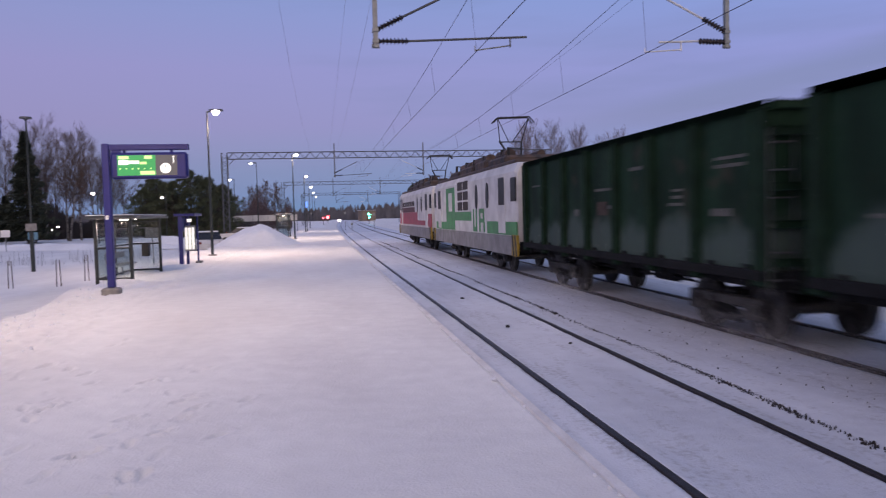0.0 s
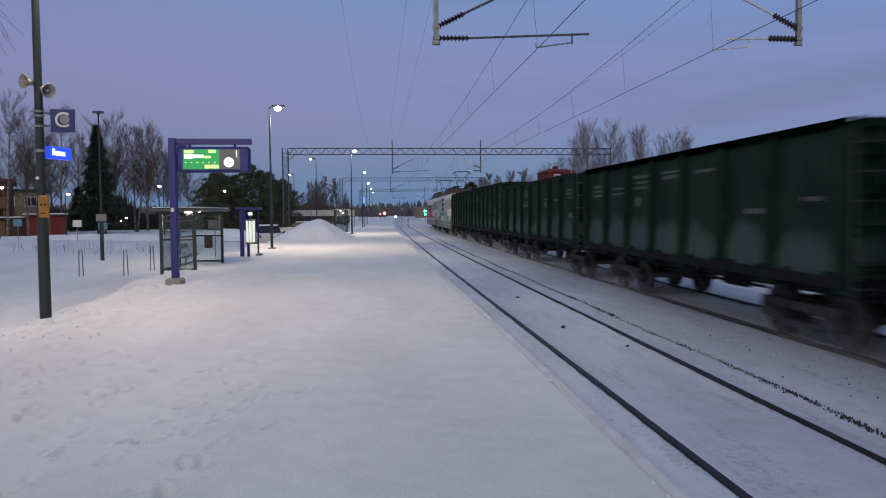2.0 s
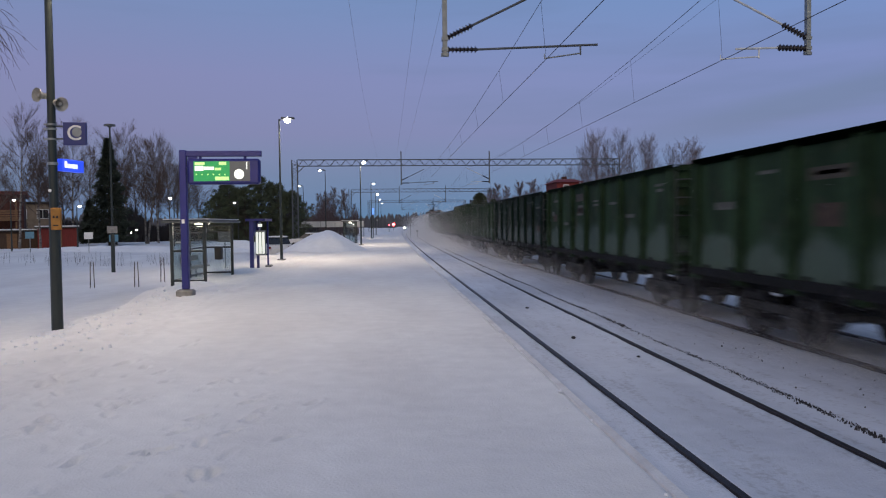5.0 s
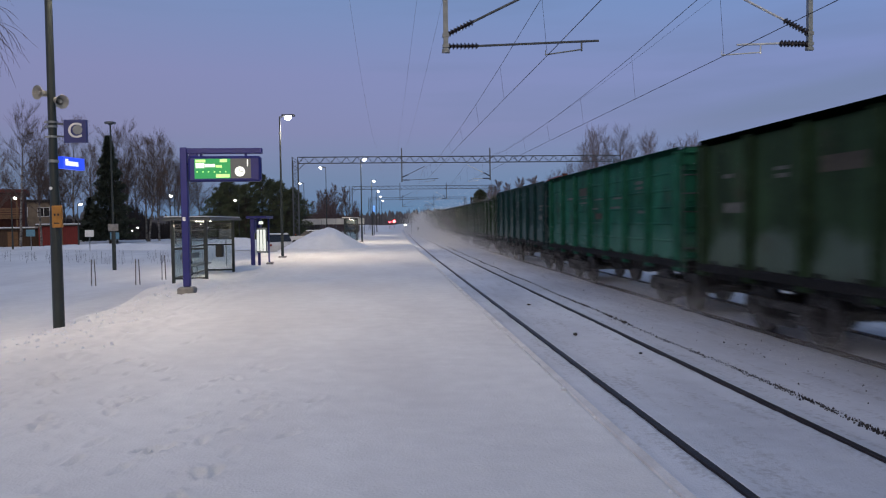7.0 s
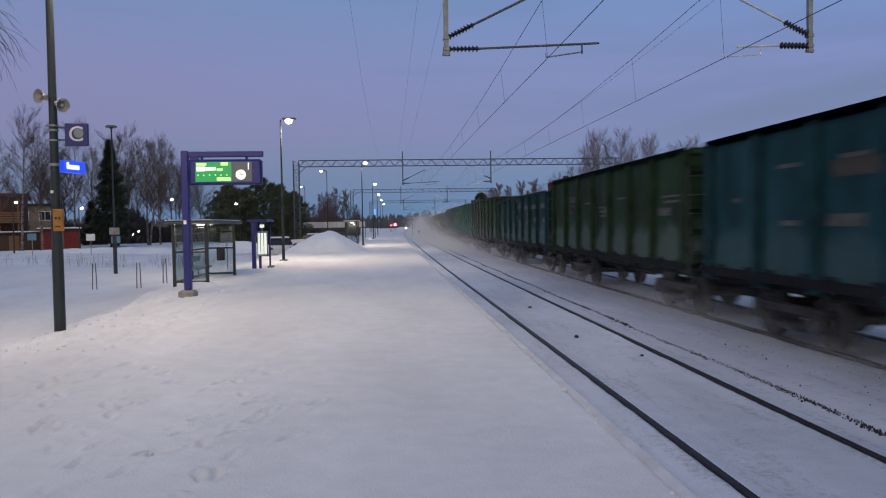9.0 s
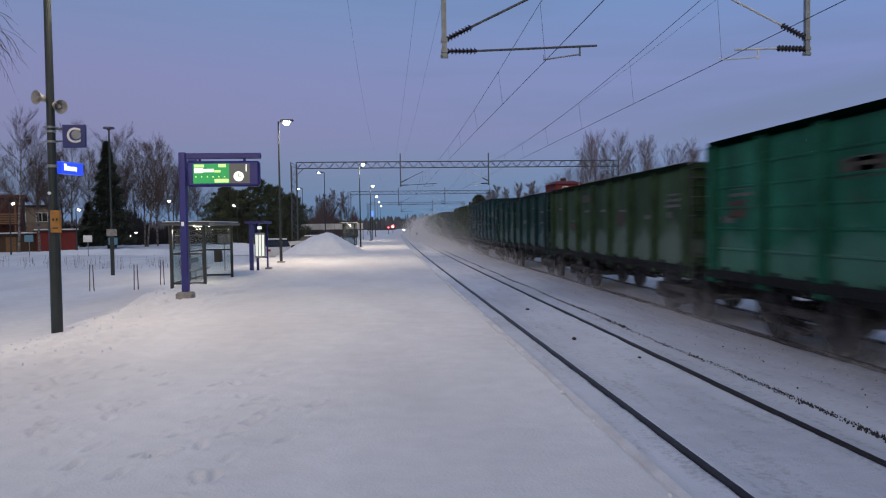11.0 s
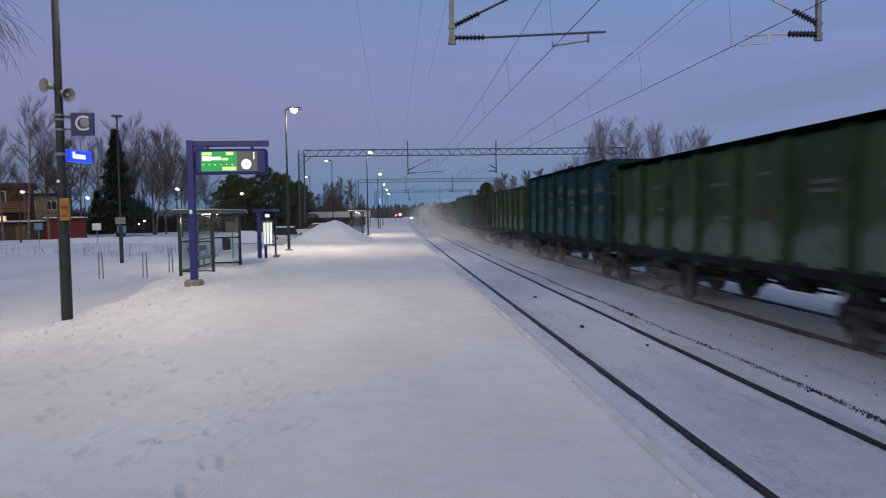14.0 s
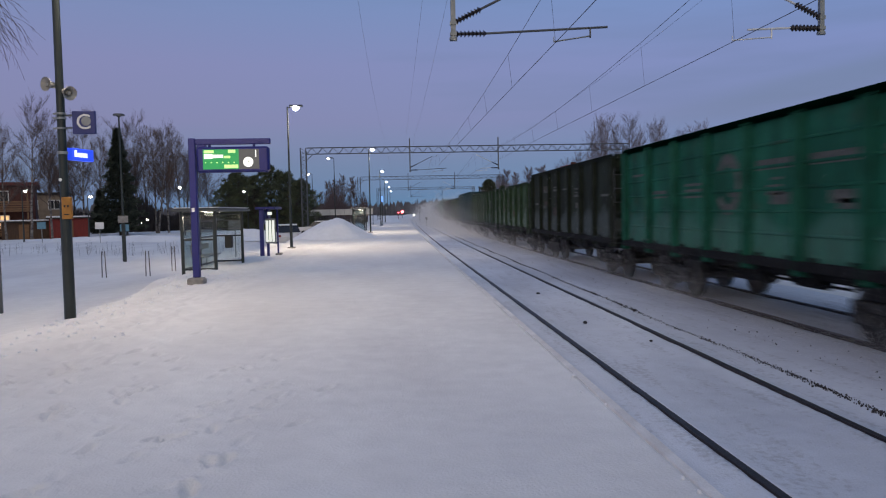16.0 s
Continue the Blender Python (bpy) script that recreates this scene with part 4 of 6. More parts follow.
def overhead(x, zc, zm, dip, off):
    pts, mes, drops = [], [], []
    for i, (a, b) in enumerate(zip(SPANS[:-1], SPANS[1:])):
        s0, s1 = (off, off * 0.6) if i % 2 else (off * 0.6, off)
        for y, z in sag(a, b, zm, dip):
            u = (y - a) / (b - a)
            xx = x + s0 + (s1 - s0) * u
            mes.append((xx - 0.12, y, z))
            pts.append((xx, y, zc))
            drops.append(((xx - 0.12, y, z), (xx, y, zc)))
    wire("contact_wire", pts[:1] + [p for p, q in zip(pts[1:], pts[:-1]) if p[1] - q[1] > 0.1], 0.009, "dark copper contact wire over a track")
    w = wire("messenger_wire", mes[:1] + [p for p, q in zip(mes[1:], mes[:-1]) if p[1] - q[1] > 0.1], 0.008, "thin messenger wire with droppers")
    for a, b in drops:
        if a[1] < 110 and (Vector(a) - Vector(b)).length > 0.1:
            bm = B()
            h = Vector((bend(a[1]), 0, 0))
            rod(bm, Vector(a) + h, Vector(b) + h, 0.004, n=4)
            part("dropper", bm, WIRE, w)


overhead(TRACK_1, 5.68, 7.05, 6.25, 0.31)
overhead(TRACK_2, 5.69, 7.50, 6.45, 0.29)
for x, z in ((-1.05, 9.3), (1.15, 9.3), (2.0, 9.3), (8.75, 7.6)):
    wire("feeder_wire", [(x, y, h) for a, b in zip(SPANS[:-1], SPANS[1:]) for y, h in sag(a, b, z, z - 0.7)[:-1]], 0.004, "thin feeder wire hung between portals")


# ---------- platform furniture ----------
def lamp_light(at, watts, color=(1.0, 0.79, 0.55), size=0.35):
    d = bpy.data.lights.new("lamp_light", "SPOT")
    d.energy, d.color, d.spot_size, d.spot_blend, d.shadow_soft_size = watts, color, radians(160), 0.7, size
    ob = new("lamp_light", d)
    ob.matrix_world = look(at, (at[0] + 0.25, at[1], 0))


def street_lamp(x, y, h, side=1, arm=0.45, base=0.0, r=0.075, glow=None, light=0.0, label="", bolt=True, head=1.0, name="street_lamp", group="platform lamps"):
    """A round tapered pole with a flat lamp head on a short arm."""
    t = thing(name, label or "tall dark steel platform lamp with a lit white head", "street lamp", group, (x, y, base))
    bm = B()
    rod(bm, (0, 0, -0.05), (0, 0, h * 0.35), r, r * 0.85, 10)
    rod(bm, (0, 0, h * 0.35), (0, 0, h), r * 0.72, r * 0.5, 10)
    part("pole", bm, POLE_DARK, t, smooth=False)
    bm = B()
    rod(bm, (0, 0, h - 0.05), (side * arm, 0, h + 0.03), 0.03, n=6)
    box(bm, min(side * 0.1, side * (arm + 0.35 * head)), -0.13 * head, h + 0.0, max(side * 0.1, side * (arm + 0.35 * head)), 0.13 * head, h + 0.09, 0.02)
    head_ob = part("lamp_head", bm, GALV_DARK, t)
    bm = B()
    # ball larger than a real lens: the lamp's glare is in its shape
    ball(bm, (side * (arm + 0.05 * head), 0, h - 0.04 * head), 0.16 * head, 12, 0.85)
    part("lens", bm, glow or LAMP_GLOW, head_ob, "glowing white lamp lens")
    if bolt:
        bm = B()
        rod(bm, (0, 0, -0.1), (0, 0, 0.07), 0.24, 0.2, 10)
        part("foot", bm, CONCRETE, t)
    if light:
        lamp_light((x + side * (arm + 0.1), y, base + h - 0.25), light)
    return t


def speaker_pole():
    """The pole with two horn speakers, the zone sign, the lit name sign and the orange box."""
    t = thing("sign_pole", "dark steel platform pole with loudspeakers, zone sign and lit name sign", "sign pole", at=(-5.88, 13.7, 0))
    bm = B()
    rod(bm, (0, 0, -0.5), (0, 0, 2.02), 0.100, 0.094, 14)
    rod(bm, (0, 0, 2.02), (0, 0, 7.4), 0.078, 0.055, 14)
    part("pole", bm, POLE_DARK, t, smooth=False)
    bm = B()
    rod(bm, (0, 0, 2.88), (0, 0, 2.93), 0.09, 0.09, 12)
    part("clamp", bm, GALV, t, "bright steel clamp ring")
    for z in (3.58, 3.50, 3.32):
        bm = B()
        rod(bm, (0, 0, z), (0, 0, z + 0.035), 0.088, n=12)
        box(bm, -0.13, -0.03, z + 0.005, 0.02, 0.03, z + 0.03)
        part("clamp", bm, GALV, t, "bright steel clamp ring")
    for s, z, d in ((-1, 4.10, (-0.50, -0.87, 0.0)), (1, 3.98, (0.80, -0.55, -0.25))):
        d = Vector(d).normalized()
        p = Vector((s * 0.10, -0.02, z))
        bm = B()
        rod(bm, (s * 0.04, 0, z), p, 0.025, n=8)
        rod(bm, p - d * 0.10, p, 0.05, 0.055, 12)
        rod(bm, p, p + d * 0.09, 0.045, 0.075, 14, False)
        rod(bm, p + d * 0.09, p + d * 0.15, 0.075, 0.125, 16, False)
        rod(bm, p + d * 0.145, p + d * 0.155, 0.13, 0.13, 16, False)
        rod(bm, p + d * 0.02, p + d * 0.12, 0.04, 0.03, 10)
        part("horn_speaker", bm, material("cream_speaker_plastic", (0.42, 0.40, 0.36), 0.5), t, "cream horn loudspeaker")
    bm = B()
    box(bm, 0.08, -0.015, 3.55, 0.24, 0.015, 3.58)
    box(bm, 0.08, -0.015, 3.33, 0.24, 0.015, 3.36)
    part("bracket", bm, GALV_DARK, t)
    bm = B()
    box(bm, 0.20, -0.03, 3.23, 0.60, 0.03, 3.64, 0.008)
    sign = part("zone_sign", bm, BLUE_DARK, t, "square dark blue zone sign with a letter")
    text("letter", "C", 0.38, sign, (0.40, -0.038, 3.435), 0, WHITE, "white letter C")
    bm = B()
    rod(bm, (0.44, -0.028, 3.46), (0.44, -0.033, 3.46), 0.10, 0.07, n=9)
    part("snow_patch", bm, GALV, sign, "snow stuck to the sign")
    bm = B()
    box(bm, 0.14, -0.06, 2.785, 0.75, 0.06, 3.005, 0.01)
    lit = part("name_sign", bm, BLUE_LIT, t, "lit blue name sign box")
    lit.matrix_basis = pose(0.03, 0, 0, 0, 0, 77)
    for k, (a, w) in enumerate(((0.19, 0.075), (0.272, 0.062), (0.340, 0.062), (0.408, 0.078), (0.492, 0.062))):
        bm = B()
        box(bm, a, -0.067, 2.845, a + w * 0.9, -0.062, 2.925 if k else 2.965)
        part("lettering", bm, WHITE_LIT, lit)
    bm = B()
    box(bm, 0.02, -0.20, 1.72, 0.19, -0.13, 2.11, 0.01)
    tag = part("notice_box", bm, material("orange_plastic", (0.42, 0.18, 0.02), 0.5), t, "orange notice plate")
    bm = B()
    box(bm, 0.06, -0.206, 1.93, 0.09, -0.201, 1.97)
    box(bm, 0.12, -0.206, 1.93, 0.15, -0.201, 1.97)
    box(bm, 0.06, -0.206, 1.79, 0.15, -0.201, 1.81)
    part("lettering", bm, BLACK, tag)
    bm = B()
    rod(bm, (0, 0, 7.3), (0.5, 0, 7.42), 0.03)
    box(bm, 0.3, -0.13, 7.36, 0.85, 0.13, 7.46, 0.02)
    hd = part("lamp_head", bm, GALV_DARK, t)
    bm = B()
    ball(bm, (0.58, 0, 7.33), 0.16, 10, 0.7)
    part("lens", bm, LAMP_GLOW, hd, "glowing white lamp lens")
    bm = B()
    rod(bm, (-0.02, -0.10, 2.42), (-0.02, -0.105, 2.42), 0.03, n=8)
    part("marker_light", bm, WHITE, t, "small white reflector")
    lamp_light((-5.88 + 0.58, 13.7, 7.1), LAMP_W * 0.85)


LAMP_W = 1250.0
speaker_pole()
street_lamp(-5.17, 37.5, 7.05, 1, 0.35, head=1.15, light=LAMP_W * 1.5)
street_lamp(-1.98, 62.5, 7.0, 1, 0.25, light=LAMP_W * 1.2)
street_lamp(-1.62, 92.0, 6.8, 1, 0.25, light=LAMP_W * 0.6)
street_lamp(-1.42, 122.0, 6.7, 1, 0.25)
street_lamp(-1.2, 152.0, 6.8, 1, 0.25, glow=LAMP_FAR)
street_lamp(-0.9, 190.0, 7.0, 1, 0.25, glow=LAMP_FAR)
street_lamp(-5.6, -10.5, 7.1, 1, 0.35, light=LAMP_W)


SCREEN_G = material("green_led_screen", (0.02, 0.2, 0.06), 0.3, var=0.2, scale=9, bump=0, glow=0.55, glow_color=(0.02, 0.42, 0.12))
SCREEN_D = material("grey_screen", (0.06, 0.06, 0.06), 0.3, bump=0, glow=0.10, glow_color=(0.5, 0.55, 0.6))
SCREEN_Y = material("yellow_led_text", (0.3, 0.4, 0.1), 0.3, bump=0, var=0.2, scale=14, glow=1.0, glow_color=(0.55, 0.95, 0.35))
SCREEN_W = material("white_led_text", (0.6, 0.6, 0.6), 0.3, bump=0, var=0.2, glow=0.9, glow_color=(0.95, 1.0, 0.9))


def departure_sign():
    """The blue gallows with a hanging departure display."""
    t = thing("departure_display", "blue steel gallows with a lit green departure display", "information display", at=(-4.99, 18.95, 0))
    bm = B()
    box(bm, -0.085, -0.085, 0.18, 0.085, 0.085, 3.66, 0.015)
    part("post", bm, BLUE, t)
    bm = B()
    box(bm, 0.085, -0.07, 3.50, 1.93, 0.07, 3.64, 0.012)
    part("beam", bm, BLUE, t)
    bm = B()
    for k in range(5):
        a, b = k * 0.055, (k + 1) * 0.055
        box(bm, 0.085 + a * 0.2, -0.05, 3.50 - 0.28 + a, 0.12 + a, 0.05, 3.50 - 0.28 + b + 0.005)
    part("gusset", bm, BLUE, t)
    bm = B()
    box(bm, -0.215, -0.19, -0.10, 0.195, 0.19, 0.17, 0.04)
    part("foot", bm, CONCRETE, t, "grey concrete block dusted with snow")
    for x in (0.42, 1.52):
        bm = B()
        rod(bm, (x, 0, 3.34), (x, 0, 3.52), 0.035, n=8)
        part("hanger", bm, BLUE, t)
    bm = B()
    box(bm, 0.12, -0.12, 2.80, 1.90, 0.12, 3.44, 0.05)
    d = part("display_case", bm, BLUE, t)
    bm = B()
    box(bm, 0.28, -0.125, 2.88, 1.16, -0.121, 3.37)
    part("screen", bm, SCREEN_G, d)
    bm = B()
    box(bm, 1.16, -0.126, 2.88, 1.66, -0.122, 3.37)
    part("platform_panel", bm, SCREEN_D, d)
    for x0, x1, z0, z1, m in ((0.31, 0.55, 3.28, 3.35, SCREEN_Y), (0.90, 1.08, 3.28, 3.36, SCREEN_Y), (0.31, 0.52, 3.14, 3.26, SCREEN_W),
                              (0.53, 0.78, 3.16, 3.24, SCREEN_W), (0.80, 0.95, 3.15, 3.21, SCREEN_Y), (0.80, 1.14, 2.90, 2.99, SCREEN_Y)):
        bm = B()
        box(bm, x0, -0.131, z0, x1, -0.127, z1)
        part("text_bar", bm, m, d)
    for k in range(6):
        bm = B()
        box(bm, 0.33 + k * 0.14, -0.131, 3.03, 0.36 + k * 0.14, -0.127, 3.06)
        part("text_bar", bm, SCREEN_Y, d)
    bm = B()
    rod(bm, (1.39, -0.127, 3.05), (1.39, -0.134, 3.05), 0.125, n=24)
    clock = part("clock_face", bm, SCREEN_W, d, "round white clock face")
    bm = B()
    box(bm, 1.383, -0.139, 3.04, 1.397, -0.135, 3.12)
    box(bm, 1.39, -0.139, 3.043, 1.46, -0.135, 3.057)
    part("pointer", bm, BLACK, clock)
    text("number", "1", 0.26, d, (1.58, -0.128, 3.25), 0, SCREEN_W)
    bm = B()
    box(bm, -0.05, -0.095, 1.83, 0.02, -0.087, 1.93)
    part("sticker", bm, WHITE, t, "small white sticker")


departure_sign()


def shelter(x0, x1, y0, y1, h, lit=True, glow=1.0):
    """A waiting shelter: dark steel posts, glass walls in two tiers, a thin flat roof and a bench."""
    t = thing("waiting_shelter", "glass waiting shelter with dark steel frame and thin flat roof", "shelter", "waiting shelters", (x0, y0, 0))
    w, l = x1 - x0, y1 - y0
    r = 0.045
    cols = [(0, 0), (w, 0), (0, l), (w, l), (0, l / 2)]
    for x, y in cols:
        bm = B()
        box(bm, x - r, y - r, -0.1, x + r, y + r, h, 0.008)
        part("post", bm, POLE_DARK, t)
    runs = [((0, 0), (w, 0)), ((0, 0), (0, l / 2)), ((0, l / 2), (0, l)), ((0, l), (w, l))]
    for a, b in runs:
        a, b = Vector((*a, 0)), Vector((*b, 0))
        for z in (0.10, 1.0, h - 0.08):
            bm = B()
            rod(bm, a + Vector((0, 0, z)), b + Vector((0, 0, z)), 0.032, n=6)
            part("rail", bm, POLE_DARK, t)
        n = Vector((b.y - a.y, a.x - b.x, 0)).normalized() * 0.006
        for z0, z1 in ((0.14, 0.96), (1.05, h - 0.12)):
            bm = B()
            p, q = a.lerp(b, 0.06), a.lerp(b, 0.94)
            vs = [bm.verts.new((c.x + s * n.x, c.y + s * n.y, z)) for s in (-1, 1) for c, z in ((p, z0), (q, z0), (q, z1), (p, z1))]
            for f in ((0, 1, 2, 3), (7, 6, 5, 4), (0, 4, 5, 1), (1, 5, 6, 2), (2, 6, 7, 3), (3, 7, 4, 0)):
                bm.faces.new([vs[i] for i in f])
            g = part("glass_pane", bm, GLASS, t)
            g.visible_shadow = False
        for z in (1.25, 1.55):
            bm = B()
            p, q = a.lerp(b, 0.06), a.lerp(b, 0.94)
            rod(bm, p + Vector((0, 0, z)), q + Vector((0, 0, z)), 0.012, n=4)
            part("stripe", bm, GALV_DARK, t)
    bm = B()
    box(bm, -0.22, -0.30, h, w + 0.22, l + 0.5, h + 0.07, 0.015)
    box(bm, -0.14, -0.2, h + 0.07, w + 0.14, l + 0.4, h + 0.10, 0.02)
    part("roof", bm, ROOF, t)
    bm = B()
    box(bm, -0.18, -0.25, h + 0.10, w + 0.18, l + 0.45, h + 0.125, 0.012)
    part("roof_snow", bm, SNOW_HEAP, t, "thin snow on the roof")
    bm = B()
    rod(bm, (w * 0.5 - 0.14, 1.4, h - 0.07), (w * 0.5 + 0.14, 1.4, h - 0.07), 0.045, n=8)
    part("ceiling_lamp", bm, LAMP_S, t, "small lit ceiling lamp")
    bm = B()
    box(bm, 0.08, 0.6, 0.40, 0.48, l - 1.2, 0.45, 0.01)
    for k in range(3):
        y = 0.7 + k * (l - 2.0) / 2
        rod(bm, (0.28, y, -0.05), (0.28, y, 0.42), 0.025, n=6)
    box(bm, 0.05, 0.6, 0.62, 0.09, l - 1.2, 0.80, 0.01)
    part("bench", bm, GALV, t)
    bm = B()
    box(bm, 0.05, 0.75, 0.50, 0.08, 1.75, 0.86)
    part("notice", bm, material("faded_orange_notice", (0.36, 0.17, 0.08), 0.6), t, "faded orange notice")
    bm = B()
    box(bm, w - 0.28, l * 0.62, 0.62, w - 0.05, l * 0.62 + 0.26, 1.05, 0.02)
    part("litter_bin", bm, BLACK, t, "dark hanging litter bin")
    if lit:
        lamp = bpy.data.lights.new("shelter_light", "POINT")
        lamp.energy, lamp.color, lamp.shadow_soft_size = 45.0 * glow, (1.0, 0.88, 0.70), 0.1
        o = new("shelter_light", lamp)
        o.location = (x0 + w * 0.5, y0 + 0.9, h - 0.2)
    return t


LAMP_S = material("shelter_lamp_lens", (1, 1, 1), 0.3, glow=6.0, glow_color=(1.0, 0.92, 0.75), var=0.02, bump=0)
shelter(-6.43, -5.45, 22.9, 26.9, 1.86)
shelter(-3.55, -2.55, 64.5, 68.0, 2.0, glow=0.8)


def info_stand():
    """The blue timetable stand with its own small roof and a lit poster case."""
    t = thing("timetable_stand", "blue timetable stand with a lit white poster case and small roof", "information stand", at=(-5.30, 30.0, 0))
    for x, y, w in ((0.0, 0, 0.16), (0.16, 0.5, 0.10), (0.40, 1.5, 0.06)):
        bm = B()
        box(bm, x - w / 2, y - 0.05, -0.1, x + w / 2, y + 0.05, 1.93, 0.01)
        part("post", bm, BLUE, t)
    bm = B()
    box(bm, -0.22, -0.12, 1.93, 0.56, 1.75, 2.03, 0.01)
    part("roof", bm, BLUE, t)
    bm = B()
    box(bm, 0.06, 0.0, 1.35, 0.12, 1.5, 1.90, 0.01)
    part("back_panel", bm, BLUE_DARK, t)
    bm = B()
    box(bm, 0.10, 0.25, 0.55, 0.50, 0.37, 1.56, 0.015)
    case = part("poster_case", bm, GALV, t)
    for k in range(3):
        bm = B()
        box(bm, 0.125 + k * 0.125, 0.24, 0.62, 0.215 + k * 0.125, 0.248, 1.48)
        part("poster", bm, POSTER, case, "lit white timetable poster")
    bm = B()
    box(bm, 0.25, -0.02, 1.70, 0.42, 0.04, 1.82, 0.01)
    part("pictogram", bm, POSTER, t, "lit white pictogram")
    bm = B()
    box(bm, 0.30, 1.3, -0.1, 0.56, 1.75, 0.10, 0.03)
    part("foot", bm, CONCRETE, t)


POSTER = material("lit_poster", (0.8, 0.8, 0.76), 0.4, var=0.25, scale=12, bump=0, glow=0.7, glow_color=(0.95, 1.0, 0.88))
info_stand()


def heap(name, x, y, rx, ry, h, seed, label, base=0.0):
    """A shovelled snow heap on the platform."""
    bm = B()
    n, m = 44, 60
    rows = []
    r = random.Random(seed)
    ph = [r.uniform(0, 6.28) for _ in range(6)]
    for i in range(n + 1):
        u = i / n
        ring = []
        for k in range(m):
            a = 2 * math.pi * k / m
            wob = 1 + 0.10 * math.sin(2 * a + ph[0]) + 0.07 * math.sin(3 * a + ph[1]) + 0.04 * math.sin(7 * a + ph[2])
            px, py = rx * u * wob * math.cos(a), ry * u * wob * math.sin(a)
            z = h * (1 - u ** 1.7) ** 1.35
            z += 0.10 * h * noise.noise(Vector((px * 0.9, py * 0.9, seed))) * (1 - u) * 2 + 0.03 * noise.noise(Vector((px * 4, py * 4, seed)))
            ring.append(bm.verts.new((px, py, z - 0.12 * u)))
        rows.append(ring)
    for p, q in zip(rows[:-1], rows[1:]):
        for k in range(m):
            bm.faces.new((p[k], p[(k + 1) % m], q[(k + 1) % m], q[k]))
    bmesh.ops.remove_doubles(bm, verts=bm.verts, dist=0.0005)
    single(name, bm, SNOW_HEAP, label, "snow heap", "snow heaps", (x, y, base), smooth=True)


STAKE = material("grey_stake_wood", (0.13, 0.10, 0.08), 0.8)
heap("snow_heap", -4.05, 51.0, 2.8, 4.0, 1.32, 3, "large shovelled snow heap on the platform")
heap("snow_heap", -0.9, 132.0, 2.6, 10.0, 1.0, 5, "long low snow heap far along the platform")
for i, (x, y, a) in enumerate(((-11.1, 28.9, 0), (-9.3, 28.4, 1), (-9.4, 32.0, 2))):
    t = thing("tree_stake", "pair of thin wooden tree stakes in snow", "stake", "tree stakes", (x, y, -0.5))
    for dx, lean in ((-0.07, 0.02), (0.09, -0.03)):
        bm = B()
        rod(bm, (dx, 0, -0.1), (dx + lean, 0, 0.95), 0.02, 0.018, 6)
        part("stake", bm, STAKE, t)


# ---------- trees ----------
BARK_BIRCH = material("pale_birch_bark", (0.34, 0.31, 0.29), 0.85, 0.0, 0.6, 3.5, 0.3, 14, other=(0.05, 0.04, 0.04), stretch=(1, 1, 2.5))
TWIG = material("dark_birch_twigs", (0.125, 0.090, 0.082), 0.9, 0.0, 0.3, 4)
TWIG_FROST = material("frosted_twigs", (0.21, 0.175, 0.20), 0.9, 0.0, 0.3, 4)
NEEDLE = material("spruce_needles", (0.048, 0.062, 0.042), 0.85, 0.0, 0.4, 3)
PINE = material("pine_needles", (0.080, 0.100, 0.050), 0.85, 0.0, 0.4, 1.2)
BARK_DARK = material("dark_conifer_bark", (0.06, 0.045, 0.035), 0.9, 0.0, 0.4, 8)


def bare_tree(seed, h, spread=1.0, fork=False, dense=1.0, droop=0.0, limbs=5):
    """A leafless birch: a tapered wavy trunk, limbs, branches and fine hanging twigs."""
    r = random.Random(seed)
    trunk, crown = B(), []
    stems = [(0.0, 0.0)] if not fork else [(-0.10, 0.05), (0.13, -0.03)]
    tips = []

    def grow(p, d, length, rad, depth, store):
        n = 3 if depth < 3 else (2 if depth == 3 else 1)
        for k in range(n):
            q = p + d * (length / n)
            store.append((p, q, rad * (1 - k / n * 0.55), rad * (1 - (k + 1) / n * 0.55)))
            d = (d + Vector((r.uniform(-1, 1), r.uniform(-1, 1), r.uniform(-0.2, 0.9) - droop * depth * 2.2)) * 0.085).normalized()
            p = q
            if depth < 4:
                for _ in range(int((1.5 if depth < 3 else 1.1) * dense + r.random())):
                    side = Vector((r.uniform(-1, 1), r.uniform(-1, 1), r.uniform(0.0, 0.7) - droop * depth)).normalized()
                    grow(p, (d + side * 0.55).normalized(), length * (r.uniform(0.45, 0.75) if depth < 3 else r.uniform(0.7, 1.1)), rad * 0.5, depth + 1, store)

    for lx, ly in stems:
        p = Vector((lx, ly, -0.3))
        d = Vector((lx * 0.8, ly * 0.8, 1)).normalized()
        n = 12
        for k in range(n):
            q = p + d * (h / n)
            r0, r1 = 0.012 * h * (1 - 0.9 * k / n), 0.012 * h * (1 - 0.9 * (k + 1) / n)
            rod(trunk, p, q, r0, r1, 7, False)
            p = q
            d = (d + Vector((r.uniform(-1, 1), r.uniform(-1, 1), 0.4)) * 0.06).normalized()
            if k >= 3:
                for _ in range(limbs if k > 3 else 2):
                    a = r.uniform(0, 6.283)
                    side = Vector((math.cos(a), math.sin(a), r.uniform(0.7, 1.9))).normalized()
                    grow(p, side, h * 0.19 * spread * r.uniform(0.6, 1.1) * (1.2 - 0.65 * k / n), r1 * 0.45, 1, crown)
    return trunk, crown


